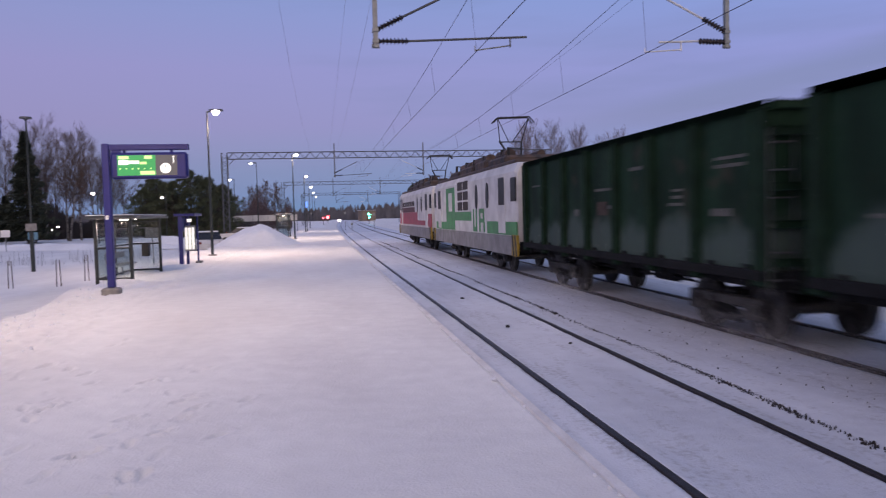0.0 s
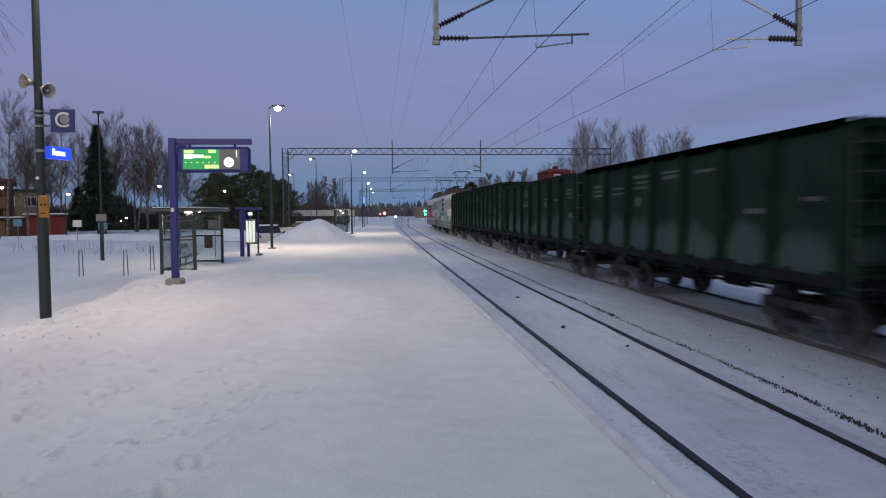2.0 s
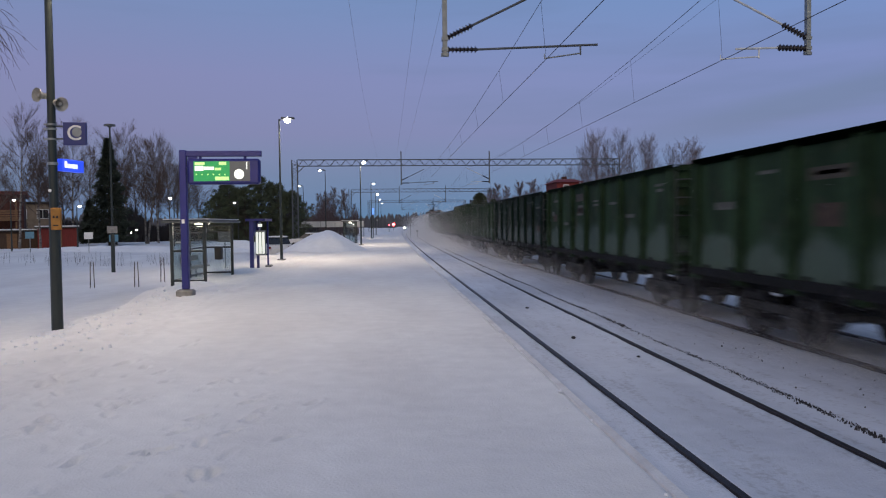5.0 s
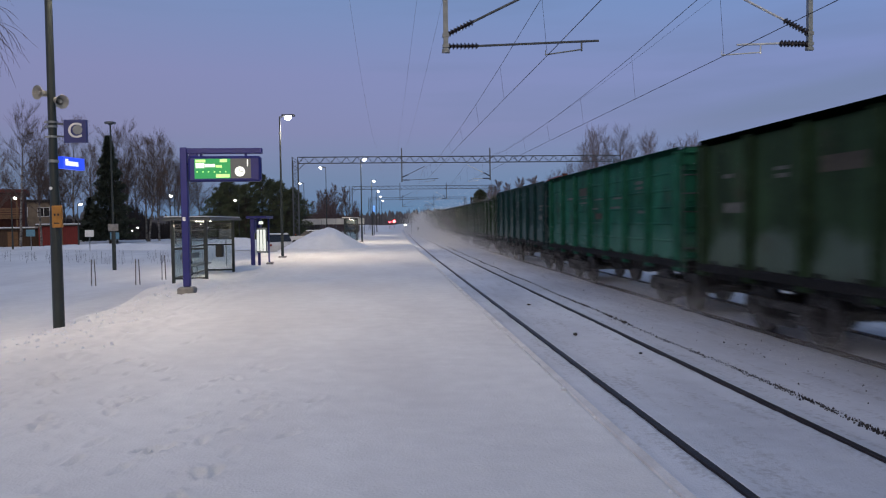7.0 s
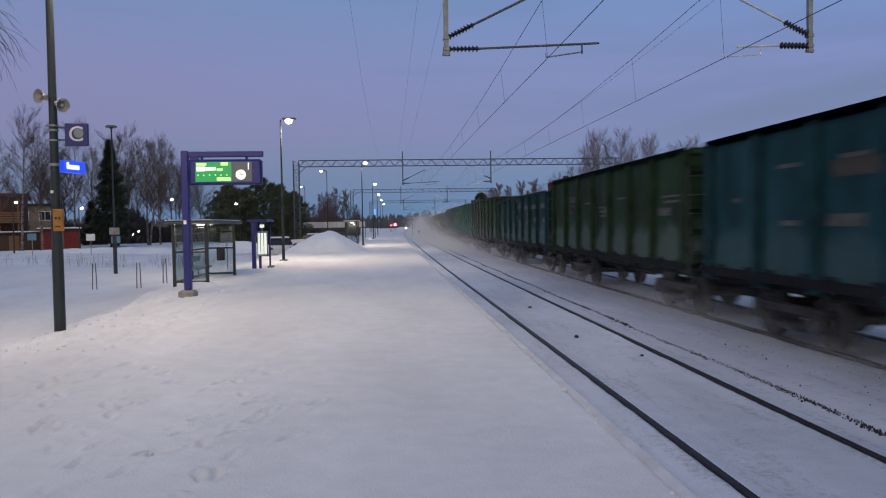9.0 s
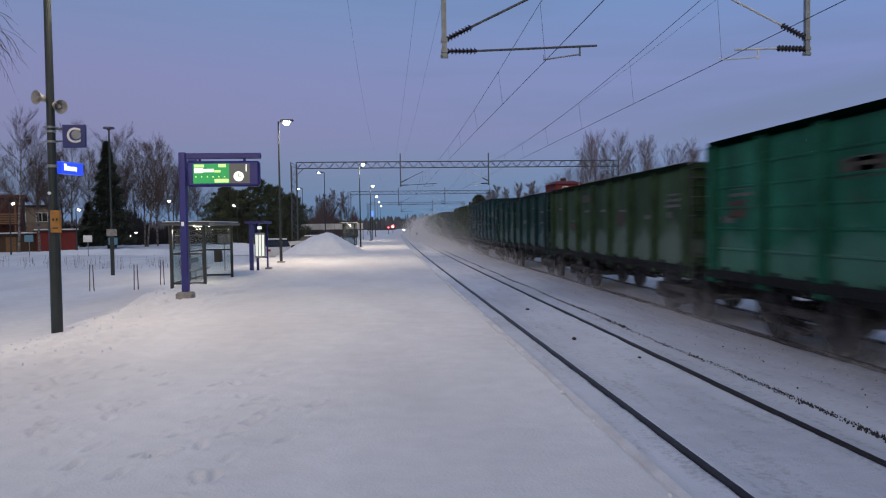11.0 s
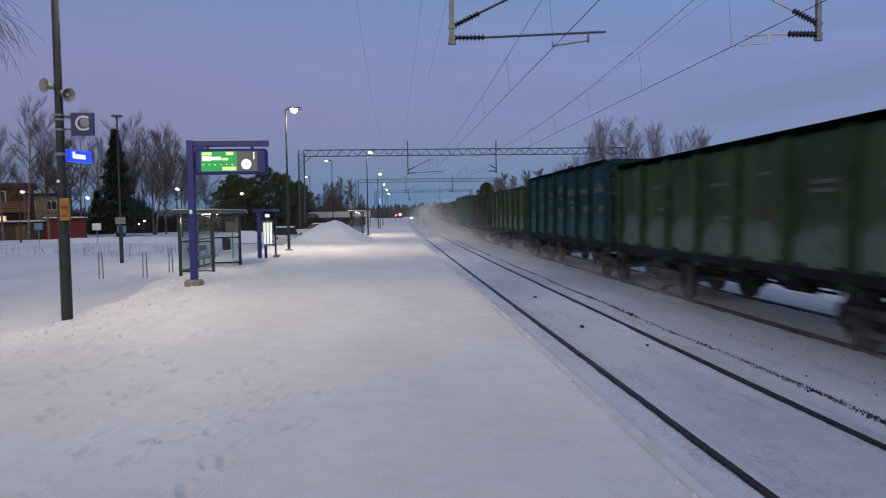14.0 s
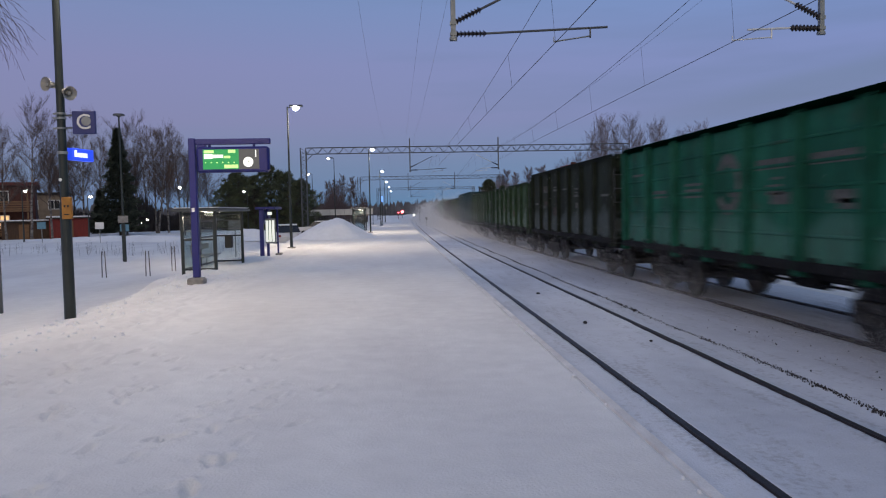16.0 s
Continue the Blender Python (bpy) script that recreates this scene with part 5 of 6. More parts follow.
def sticks(segs, least):
    """Joined three-sided sticks."""
    vs, fs = [], []
    for p, q, r0, r1 in segs:
        d = (q - p).normalized()
        u = d.orthogonal().normalized()
        w = d.cross(u)
        b = len(vs)
        for c, rr in ((p, max(r0, least)), (q, max(r1, least))):
            for k in range(3):
                a = 2.094 * k
                vs.append(c + (u * math.cos(a) + w * math.sin(a)) * rr)
        for k in range(3):
            fs.append((b + k, b + (k + 1) % 3, b + 3 + (k + 1) % 3, b + 3 + k))
    me = bpy.data.meshes.new("crown")
    me.from_pydata([tuple(v) for v in vs], [], fs)
    return me


KINDS = {}


def birch(seed, h, spread, at, label, twig=TWIG, bark=BARK_BIRCH, fork=False, dense=1.0, droop=0.0, least=0.006, group="bare birches", limbs=5):
    """A birch; those of a kind share their meshes, turned and sized each on its own."""
    key = (seed % 5, twig.name, bark.name, fork, round(spread, 1), droop, least)
    r = random.Random(seed)
    if key not in KINDS:
        t = thing("birch_tree", label, "tree", group)
        tr, cr = bare_tree(seed, 10.0, spread, fork, dense=dense, droop=droop, limbs=limbs)
        part("trunk", tr, bark, t)
        me = sticks(cr, least)
        me.materials.append(twig)
        ob = new("crown", me)
        ob.parent = t
        KINDS[key] = t
    else:
        t = copy_thing(KINDS[key], Matrix())
        tagged(t, label, "tree", group)
    k = h / 10.0
    t.matrix_basis = pose(*at, 0, 0, r.uniform(0, 360)) @ Matrix.Diagonal((k, k, k * r.uniform(0.95, 1.05), 1))
    return t


def conifer(seed, h, w, at, label, mat, name="spruce_tree", bottom=0.08, tips=900, round_top=False, group="conifers"):
    """A conifer: trunk, drooping limbs, and many small needle sprays."""
    r = random.Random(seed)
    t = thing(name, label, "tree", group, at)
    bm = B()
    rod(bm, (0, 0, -0.3), (0, 0, h * 0.97), 0.018 * h, 0.01, 8)
    part("trunk", bm, BARK_DARK, t)
    vs, fs = [], []
    for _ in range(tips):
        u = r.random() ** (0.8 if round_top else 1.15)
        z = h * (bottom + (1 - bottom) * u)
        a0 = r.uniform(0, 6.283)
        env = w * ((1 - u) ** 0.95 if not round_top else min(1.0, 1.4 * (1 - u) ** 0.95) * (0.85 + 0.25 * math.sin(7 * u + seed) * math.sin(3 * a0 + seed)))
        if round_top == "ball":
            env = w * 0.62 * math.sqrt(max(0.03, 1 - (2 * u - 1) ** 2))
        env *= 0.80 + 0.25 * math.sin(z * 5.0 + r.uniform(-0.5, 0.5)) * (0 if round_top else 1) + r.uniform(-0.12, 0.18)
        a = a0
        rad = env * (r.random() ** 0.45)
        c = Vector((rad * math.cos(a), rad * math.sin(a), z - (0.18 if not round_top else -0.08) * rad))
        out = Vector((math.cos(a), math.sin(a), r.uniform(-0.5, 0.2) if not round_top else r.uniform(0.1, 0.9))).normalized()
        for _ in range(5):
            d = (out + Vector((r.uniform(-1, 1), r.uniform(-1, 1), r.uniform(-0.8, 0.8))) * 0.8).normalized()
            s = d.orthogonal().normalized() * r.uniform(0.05, 0.10)
            e = c + d * r.uniform(0.22, 0.5)
            b = len(vs)
            vs += [tuple(c - s), tuple(c + s), tuple(e)]
            fs.append((b, b + 1, b + 2))
    me = bpy.data.meshes.new("crown")
    me.from_pydata(vs, [], fs)
    me.materials.append(mat)
    ob = new("crown", me)
    ob.parent = t
    return t


def bushy_pine(seed, h, w, at, label, group):
    """A young pine: trunk, rising limbs, and tufts of needles gathered in uneven clumps with gaps between."""
    r = random.Random(seed)
    t = thing("pine_tree", label, "tree", group, at)
    bm = B()
    rod(bm, (0, 0, -0.3), (0, 0, h * 0.93), 0.016 * h, 0.015, 8)
    part("trunk", bm, BARK_DARK, t)
    limbs, vs, fs = [], [], []
    for k in range(80):
        u = (k + r.random()) / 80
        z = h * (0.04 + 0.92 * u)
        a = k * 2.4 + r.uniform(-0.5, 0.5)
        reach = w * min(1.0, 0.35 + 1.6 * (1 - u)) * r.uniform(0.45, 1.05) * (0.25 + 0.75 * min(1, (1 - u) * 4))
        c = Vector((reach * math.cos(a), reach * math.sin(a), z + 0.28 * reach))
        limbs.append((Vector((0, 0, z - 0.15 * reach)), c, 0.03, 0.012))
        size = r.uniform(0.24, 0.60) * (0.55 + 0.45 * (1 - u))
        for _ in range(70):
            d = Vector((r.gauss(0, 1), r.gauss(0, 1), r.gauss(0.25, 0.8))).normalized()
            p = c + Vector((d.x, d.y, d.z * 0.7)) * size * r.random() ** 0.5
            out = (d + Vector((0, 0, 0.7)) + Vector((r.uniform(-1, 1), r.uniform(-1, 1), r.uniform(-1, 1))) * 0.6).normalized()
            side = out.orthogonal().normalized() * r.uniform(0.016, 0.036)
            b = len(vs)
            vs += [tuple(p - side), tuple(p + side), tuple(p + out * r.uniform(0.18, 0.42))]
            fs.append((b, b + 1, b + 2))
    me = sticks(limbs, 0.012)
    me.materials.append(BARK_DARK)
    new("branch_frame", me).parent = t
    me = bpy.data.meshes.new("crown")
    me.from_pydata(vs, [], fs)
    me.materials.append(PINE)
    new("crown", me).parent = t
    return t


def spot(yaw, y):
    """A place y metres ahead, seen under that slope to the side of the track's line."""
    return yaw * y, y


G = -0.30
# the row of birches beyond the snow field: slope of the line of sight, distance, height
BIRCHES = ((-0.506, 71, 10.2, 1, 1.0), (-0.474, 69, 11.6, 2, 1.0), (-0.448, 72, 10.8, 3, 1.0), (-0.43, 96, 12.0, 4, 1.0), (-0.406, 90, 13.5, 5, 1.0), (-0.386, 96, 11.5, 6, 1.0),
           (-0.352, 84, 12.2, 7, 1.0), (-0.338, 90, 12.4, 8, 1.0), (-0.312, 86, 11.6, 9, 1.0), (-0.298, 88, 11.6, 10, 1.0), (-0.283, 95, 11.2, 11, 1.0),
           (-0.445, 120, 12, 12, 1.0), (-0.37, 124, 11.5, 13, 1.0), (-0.325, 118, 11.5, 14, 1.0), (-0.262, 98, 10.6, 15, 1.0), (-0.245, 104, 10.2, 16, 1.0),
           (-0.417, 110, 11.5, 17, 1.0), (-0.345, 112, 11.0, 18, 1.0), (-0.27, 112, 10.5, 19, 1.0), (-0.30, 116, 11.0, 20, 1.0))
for s, y, h, seed, sp in BIRCHES:
    birch(seed, h * 0.94, sp, (*spot(s, y), G), "bare birch with pale trunk beyond the snowy field", fork=seed in (9, 4, 19), least=0.0048)
conifer(21, 11.5, 2.9, (*spot(-0.360, 82), G), "tall dark spruce among bare birches", NEEDLE, tips=3400)
conifer(22, 5.2, 1.6, (*spot(-0.385, 90), G), "dark young spruce among bare birches", NEEDLE, tips=1300)
for k, (s, y, h, w) in enumerate(((-0.238, 78, 6.6, 1.9), (-0.224, 80, 7.2, 2.1), (-0.204, 78, 6.9, 2.3), (-0.182, 80, 7.3, 2.3), (-0.160, 79, 7.0, 2.2), (-0.142, 77, 6.9, 1.8), (-0.232, 84, 7.0, 2.0), (-0.215, 83, 7.1, 2.2), (-0.192, 85, 7.4, 2.3), (-0.171, 84, 7.5, 2.2), (-0.15, 84, 6.9, 2.1))):
    bushy_pine(30 + k, h * (0.84, 1.0, 0.91, 1.03, 0.95)[k % 5], w, (*spot(s + 0.019, y), G - 0.2), "dense dark bushy pine at the car park", "pines at the car park")
for k, (s, y, h) in enumerate(((-0.135, 190, 8.5), (-0.125, 210, 9.5), (-0.112, 200, 8.0), (-0.098, 220, 8.0), (-0.088, 200, 9.5), (-0.078, 210, 10.5), (-0.068, 205, 11.5), (-0.060, 215, 11.0),
                               (-0.052, 210, 10.0), (-0.044, 230, 8.0), (-0.105, 180, 7.0), (-0.072, 190, 9.5), (-0.118, 185, 8.5), (-0.083, 185, 9.0))):
    birch(60 + k, h, 0.7, (*spot(s, y), G), "bare tree in the far row behind the station", TWIG, TWIG, dense=0.85, least=0.013, group="far bare trees")
for k, (s, y, h) in enumerate(((0.268, 118, 16.0), (0.282, 112, 17.2), (0.297, 115, 17.4), (0.310, 116, 16.4), (0.325, 112, 18.2), (0.345, 118, 15.6), (0.362, 116, 16.2), (0.378, 120, 16.8),
                               (0.395, 118, 15.0), (0.412, 116, 16.4), (0.424, 118, 17.0), (0.436, 120, 16.0), (0.242, 130, 11.5), (0.228, 136, 11.0), (0.214, 140, 9.8), (0.255, 125, 13.0))):
    birch(90 + k, h * 0.84, 0.85, (*spot(s, y), G), "tall bare frosted tree behind the tracks", TWIG_FROST, TWIG_FROST, dense=0.62, least=0.006, group="frosted trees behind the tracks", limbs=11)
conifer(50, 7.0, 2.3, (*spot(0.1295, 125), G), "round-topped dark pine behind the tracks", PINE, "pine_tree", 0.25, 1700, "ball")
conifer(51, 6.0, 1.3, (*spot(0.1485, 128), G), "small round-topped dark pine behind the tracks", PINE, "pine_tree", 0.25, 900, "ball")
t = thing("flue_pipe", "slim dark metal flue pipe behind the tracks", "pipe", at=(*spot(0.117, 125), G))
bm = B()
rod(bm, (0, 0, -0.2), (0, 0, 5.8), 0.13, n=10)
part("pipe", bm, BLACK, t)
bm = B()
rod(bm, (0, 0, 5.8), (0, 0, 6.02), 0.19, 0.10, n=10)
part("cap", bm, BLACK, t)
for k, (s, y, h) in enumerate(((0.155, 150, 9.5), (0.17, 155, 9.0), (0.185, 150, 9.5), (0.198, 145, 9.8), (0.148, 160, 8.6))):
    birch(120 + k, h, 0.8, (*spot(s, y), G), "low bare frosted tree behind the tracks", TWIG_FROST, TWIG_FROST, dense=1.0, least=0.014, group="frosted trees behind the tracks")
def hanging_birch():
    """A birch beside the platform; the drooping ends of its twigs hang into view."""
    t = birch(7, 11.5, 0.8, (-16.6, 24.0, -0.5), "bare birch with hanging twigs beside the platform", dense=0.8, least=0.005)
    r = random.Random(17)
    segs = []
    for _ in range(15):
        p = Vector((r.uniform(-13.9, -12.4), 24 + r.uniform(-1.2, 1.2), r.uniform(7.9, 9.4)))
        root = Vector((-16.5, 24, p.z - r.uniform(1.0, 2.2)))
        segs.append((root, p, 0.022, 0.012))
        for _ in range(7):
            q, d = root.lerp(p, r.uniform(0.65, 1.0)), Vector((r.uniform(0.1, 0.9), r.uniform(-0.4, 0.4), r.uniform(-0.5, 0.3)))
            for k in range(r.choice((5, 6, 7))):
                e = q + d.normalized() * r.uniform(0.22, 0.34)
                segs.append((q, e, 0.006, 0.005))
                if k > 1:
                    segs.append((e, e + (d + Vector((r.uniform(-0.7, 0.7), r.uniform(-0.7, 0.7), -0.4))).normalized() * r.uniform(0.15, 0.4), 0.004, 0.003))
                q, d = e, d.normalized() + Vector((r.uniform(-0.12, 0.12), r.uniform(-0.1, 0.1), -0.30))
    inv = t.matrix_basis.inverted()
    me = sticks([(inv @ p, inv @ q, a, b) for p, q, a, b in segs], 0.0035)
    me.materials.append(TWIG)
    new("hanging_branch", me).parent = t


hanging_birch()


def far_wood():
    """The low wooded horizon, one joined belt of thin trees."""
    r = np.random.RandomState(5)
    vs, fs = [], []
    for _ in range(5200):
        y = r.uniform(420, 560)
        s = r.uniform(-0.9, 0.75)
        h = 2.6 + 1.6 * np.sin(s * 19) * np.sin(s * 7 + 1) + 6.5 * r.rand() ** 2.6
        x = s * y + bend(y)
        w = r.uniform(0.5, 1.7)
        b = len(vs)
        vs += [(x - w, y, -1), (x + w, y, -1), (x + w * 0.9, y, h * 0.75), (x + r.uniform(-0.3, 0.3), y, h), (x - w * 0.9, y, h * 0.7)]
        fs.append((b, b + 1, b + 2, b + 3, b + 4))
    me = bpy.data.meshes.new("far_wood")
    me.from_pydata(vs, [], fs)
    # distance haze is put into the trees' colour
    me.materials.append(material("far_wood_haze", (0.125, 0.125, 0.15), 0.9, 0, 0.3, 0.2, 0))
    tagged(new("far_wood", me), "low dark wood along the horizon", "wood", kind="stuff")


far_wood()


# ---------- reeds, fence, buildings, cars ----------
def reeds():
    """Thin dry stalks in a row across the snow field."""
    r = random.Random(8)
    segs = []
    for _ in range(230):
        x = r.uniform(-34, -9)
        y = 44 + 6 * r.random() + (-x - 20) * 0.25
        z = -0.55
        h = r.uniform(0.25, 0.8)
        p = Vector((x, y, z))
        segs.append((p, p + Vector((r.uniform(-0.1, 0.1), 0, h)), 0.007, 0.004))
    me = sticks(segs, 0.0045)
    me.name = "reeds"
    me.materials.append(TWIG)
    tagged(new("dry_reeds", me), "row of thin dry stalks in the snow", "dry stalks", kind="stuff")


reeds()


def undergrowth():
    """Dark thin brushwood under the birches and behind the car park."""
    r = random.Random(31)
    segs = []
    for _ in range(9000):
        y = r.uniform(98, 132)
        s = r.uniform(-0.56, -0.09)
        h = r.uniform(1.5, 5.0) * (0.7 + 0.5 * math.sin(s * 60) * math.sin(s * 23))
        p = Vector((s * y, y, -0.5))
        q = p + Vector((r.uniform(-0.5, 0.5), 0, h))
        segs.append((p, q, 0.05, 0.03))
        segs.append((p.lerp(q, 0.4), p.lerp(q, 0.4) + Vector((r.uniform(-0.7, 0.7), 0, h * 0.5)), 0.035, 0.02))
    me = sticks(segs, 0.02)
    me.materials.append(material("dark_brushwood", (0.045, 0.036, 0.034), 0.9, 0, 0.3, 1, 0))
    tagged(new("brushwood", me), "dark leafless brushwood under the birches", "brushwood", kind="stuff")


undergrowth()


def far_thicket(seed, count, lo, hi, y0, y1, tall, mat, label):
    """Bare saplings in a close belt."""
    r = random.Random(seed)
    segs = []
    for _ in range(count):
        y = r.uniform(y0, y1)
        s = r.uniform(lo, hi)
        h = tall * r.uniform(0.35, 1.0) * (0.75 + 0.3 * math.sin(s * 140) + 0.2 * math.sin(s * 63))
        p = Vector((s * y, y, -0.5))
        q = p + Vector((r.uniform(-0.4, 0.4), 0, max(1.5, h)))
        segs.append((p, q, 0.055, 0.015))
        for _ in range(9):
            b = p.lerp(q, r.uniform(0.3, 0.95))
            segs.append((b, b + Vector((r.uniform(-0.6, 0.6), r.uniform(-0.5, 0.5), r.uniform(0.4, 1.3))), 0.018, 0.011))
    me = sticks(segs, 0.011)
    me.materials.append(mat)
    tagged(new("sapling_thicket", me), label, "thicket", kind="stuff")


far_thicket(57, 1500, -0.15, -0.035, 150, 215, 7.0, material("reddish_sapling_bark", (0.115, 0.078, 0.078), 0.9, 0, 0.3, 1, 0),
            "reddish bare sapling thicket behind the car park")
far_thicket(58, 900, 0.125, 0.30, 128, 165, 8.5, TWIG_FROST, "pale frosted sapling thicket behind the tracks")


def field_bank():
    heap("snow_bank", -24.0, 66.0, 17.0, 3.0, 0.55, 9, "long ploughed snow bank beyond the field", -0.42)
    heap("snow_bank", -13.5, 68.0, 8.0, 3.0, 0.85, 10, "long ploughed snow bank beyond the field", -0.42)


field_bank()
BRICK = material("dark_red_brick", (0.10, 0.035, 0.028), 0.85, 0.0, 0.35, 2, 0.3, 30)
BEIGE = material("beige_render", (0.27, 0.21, 0.16), 0.85, 0.0, 0.25, 1.5)
REDWOOD = material("falu_red_boards", (0.20, 0.022, 0.018), 0.8, 0.0, 0.3, 2, stretch=(8, 8, 0.6))
WOOD = material("brown_balcony_wood", (0.22, 0.12, 0.06), 0.8, 0.0, 0.3, 2, stretch=(1, 1, 8))
WIN_WARM = material("lit_window", (0.6, 0.45, 0.25), 0.4, bump=0, glow=1.0, glow_color=(1.0, 0.62, 0.28))
WIN_DARK = material("dark_window", (0.02, 0.022, 0.028), 0.15, bump=0)
ROOFING = material("dark_roofing", (0.05, 0.045, 0.045), 0.85)


def window(parent, x, y, z, w, h, mat, frame_mat=WHITE):
    bm = B()
    for a, b, c, d in ((-w / 2 - 0.08, -h / 2 - 0.08, w / 2 + 0.08, -h / 2), (-w / 2 - 0.08, h / 2, w / 2 + 0.08, h / 2 + 0.08), (-w / 2 - 0.08, -h / 2, -w / 2, h / 2), (w / 2, -h / 2, w / 2 + 0.08, h / 2), (-0.03, -h / 2, 0.03, h / 2)):
        box(bm, x + a, y - 0.06, z + b, x + c, y + 0.02, z + d)
    f = part("window", bm, frame_mat, parent)
    bm = B()
    box(bm, x - w / 2, y - 0.02, z - h / 2, x + w / 2, y + 0.0, z + h / 2)
    part("pane", bm, mat, f)


def brick_house():
    t = thing("apartment_building", "dark red brick apartment building with lit wooden balconies", "building", at=(-37.4, 80, -0.4), turn=24)
    bm = B()
    box(bm, -19.4, 0, -0.3, 0, 12, 5.6, 0.05)
    part("wall", bm, BRICK, t)
    bm = B()
    box(bm, -19.8, -0.4, 5.6, 0.4, 12.4, 5.95, 0.05)
    part("roof", bm, material("red_roof_fascia", (0.16, 0.03, 0.025), 0.7), t)
    for k in range(2):
        z = 0.4 + k * 2.5
        bm = B()
        box(bm, -16, -1.5, z, -0.5, 0.0, z + 0.15)
        for j in range(4):
            box(bm, -16, -1.52, z + 0.2 + j * 0.24, -0.5, -1.46, z + 0.36 + j * 0.24)
        for j in range(6):
            box(bm, -16 + j * 3.05, -1.54, z, -15.85 + j * 3.05, -1.40, z + 2.4)
        part("balcony", bm, WOOD, t)
        for j in range(4):
            window(t, -13.4 + j * 3.4, -0.05, z + 1.45, 1.5, 1.3, WIN_WARM if (j + k) % 3 == 0 else WIN_DARK)
    return t


def beige_house():
    t = thing("beige_building", "beige rendered two-storey building with lit windows", "building", at=(-44.2, 104, -0.4), turn=23)
    bm = B()
    box(bm, -12.5, 0, -0.3, 0, 10, 5.4, 0.05)
    part("wall", bm, BEIGE, t)
    bm = B()
    box(bm, -12.8, -0.4, 5.4, 0.3, 10.4, 5.65, 0.05)
    part("roof", bm, ROOFING, t)
    for j in range(4):
        window(t, -9.6 + j * 2.6, -0.05, 4.0, 1.3, 1.1, WIN_WARM if j == 1 else WIN_DARK)
        window(t, -9.6 + j * 2.6, -0.05, 1.6, 1.3, 1.1, WIN_DARK)


def shed(x, y, w, h, mat, label):
    t = thing("shed", label, "shed", "sheds", (x, y, -0.4), 23)
    bm = B()
    box(bm, 0, 0, -0.3, w, 4, h, 0.03)
    part("wall", bm, mat, t)
    bm = B()
    box(bm, -0.3, -0.3, h, w + 0.3, 4.3, h + 0.12, 0.03)
    part("roof", bm, ROOFING, t)
    bm = B()
    box(bm, -0.25, -0.25, h + 0.12, w + 0.25, 4.25, h + 0.25, 0.05)
    part("roof_snow", bm, SNOW_HEAP, t)
    bm = B()
    box(bm, w * 0.35, -0.05, 0, w * 0.35 + 0.9, 0.0, min(2.0, h - 0.2))
    part("door", bm, WOOD, t)


brick_house()
beige_house()
shed(18.5, 320, 6.5, 4.4, BEIGE, "pale low building far beyond the bend")
shed(-33.4, 74, 3.4, 2.1, REDWOOD, "low red wooden shed at the wood's edge")
shed(-38.4, 75, 4.2, 1.8, material("dark_brown_boards", (0.085, 0.05, 0.032), 0.85, 0.0, 0.35, 2, stretch=(8, 8, 0.6)), "low brown wooden shed beside the building")


def red_house():
    """The red house that shows above the wagons."""
    t = thing("red_house", "red wooden house with white window trim and chimney", "house", at=(21.3, 90, -0.4))
    bm = B()
    box(bm, 0, 0, -0.3, 3.1, 6, 7.1, 0.03)
    part("wall", bm, REDWOOD, t)
    bm = B()
    v = [bm.verts.new(c) for c in ((-0.3, -0.3, 7.1), (3.4, -0.3, 7.1), (3.4, 6.3, 7.1), (-0.3, 6.3, 7.1), (0.5, 1.5, 7.55), (2.6, 1.5, 7.55), (2.6, 4.5, 7.55), (0.5, 4.5, 7.55))]
    for f in ((0, 1, 5, 4), (1, 2, 6, 5), (2, 3, 7, 6), (3, 0, 4, 7), (4, 5, 6, 7), (3, 2, 1, 0)):
        bm.faces.new([v[i] for i in f])
    part("roof", bm, REDWOOD, t)
    bm = B()
    box(bm, 1.3, 2.5, 7.4, 1.9, 3.1, 7.95, 0.03)
    part("chimney", bm, BRICK, t)
    window(t, 1.15, -0.05, 6.35, 0.55, 0.75, WIN_DARK)
    bm = B()
    box(bm, 2.86, -0.04, -0.3, 2.98, 0.02, 7.1)
    part("corner_board", bm, WHITE, t)


red_house()


def fence(x0, x1, y, h, label):
    """A steel mesh fence with a deep top band."""
    t = thing("fence", label, "fence", "", (0, y, -0.5))
    n = int((x1 - x0) / 1.6)
    for k in range(n + 1):
        x = x0 + (x1 - x0) * k / n
        bm = B()
        rod(bm, (x, 0, -0.1), (x, 0, h), 0.04, n=6)
        part("post", bm, GALV_DARK, t)
    bm = B()
    box(bm, x0, -0.03, h - 0.75, x1, 0.03, h, 0.01)
    part("top_band", bm, material("pale_grey_fence_panel", (0.42, 0.43, 0.44), 0.6, 0.0, 0.2, 1), t)
    bm = B()
    for k in range(int((x1 - x0) / 0.35)):
        x = x0 + 0.35 * k
        rod(bm, (x, 0.0, 0.05), (x, 0.0, h - 0.3), 0.010, n=3)
    for z in (0.3, 0.8, 1.3):
        rod(bm, (x0, 0, z), (x1, 0, z), 0.014, n=3)
    part("mesh", bm, GALV, t)


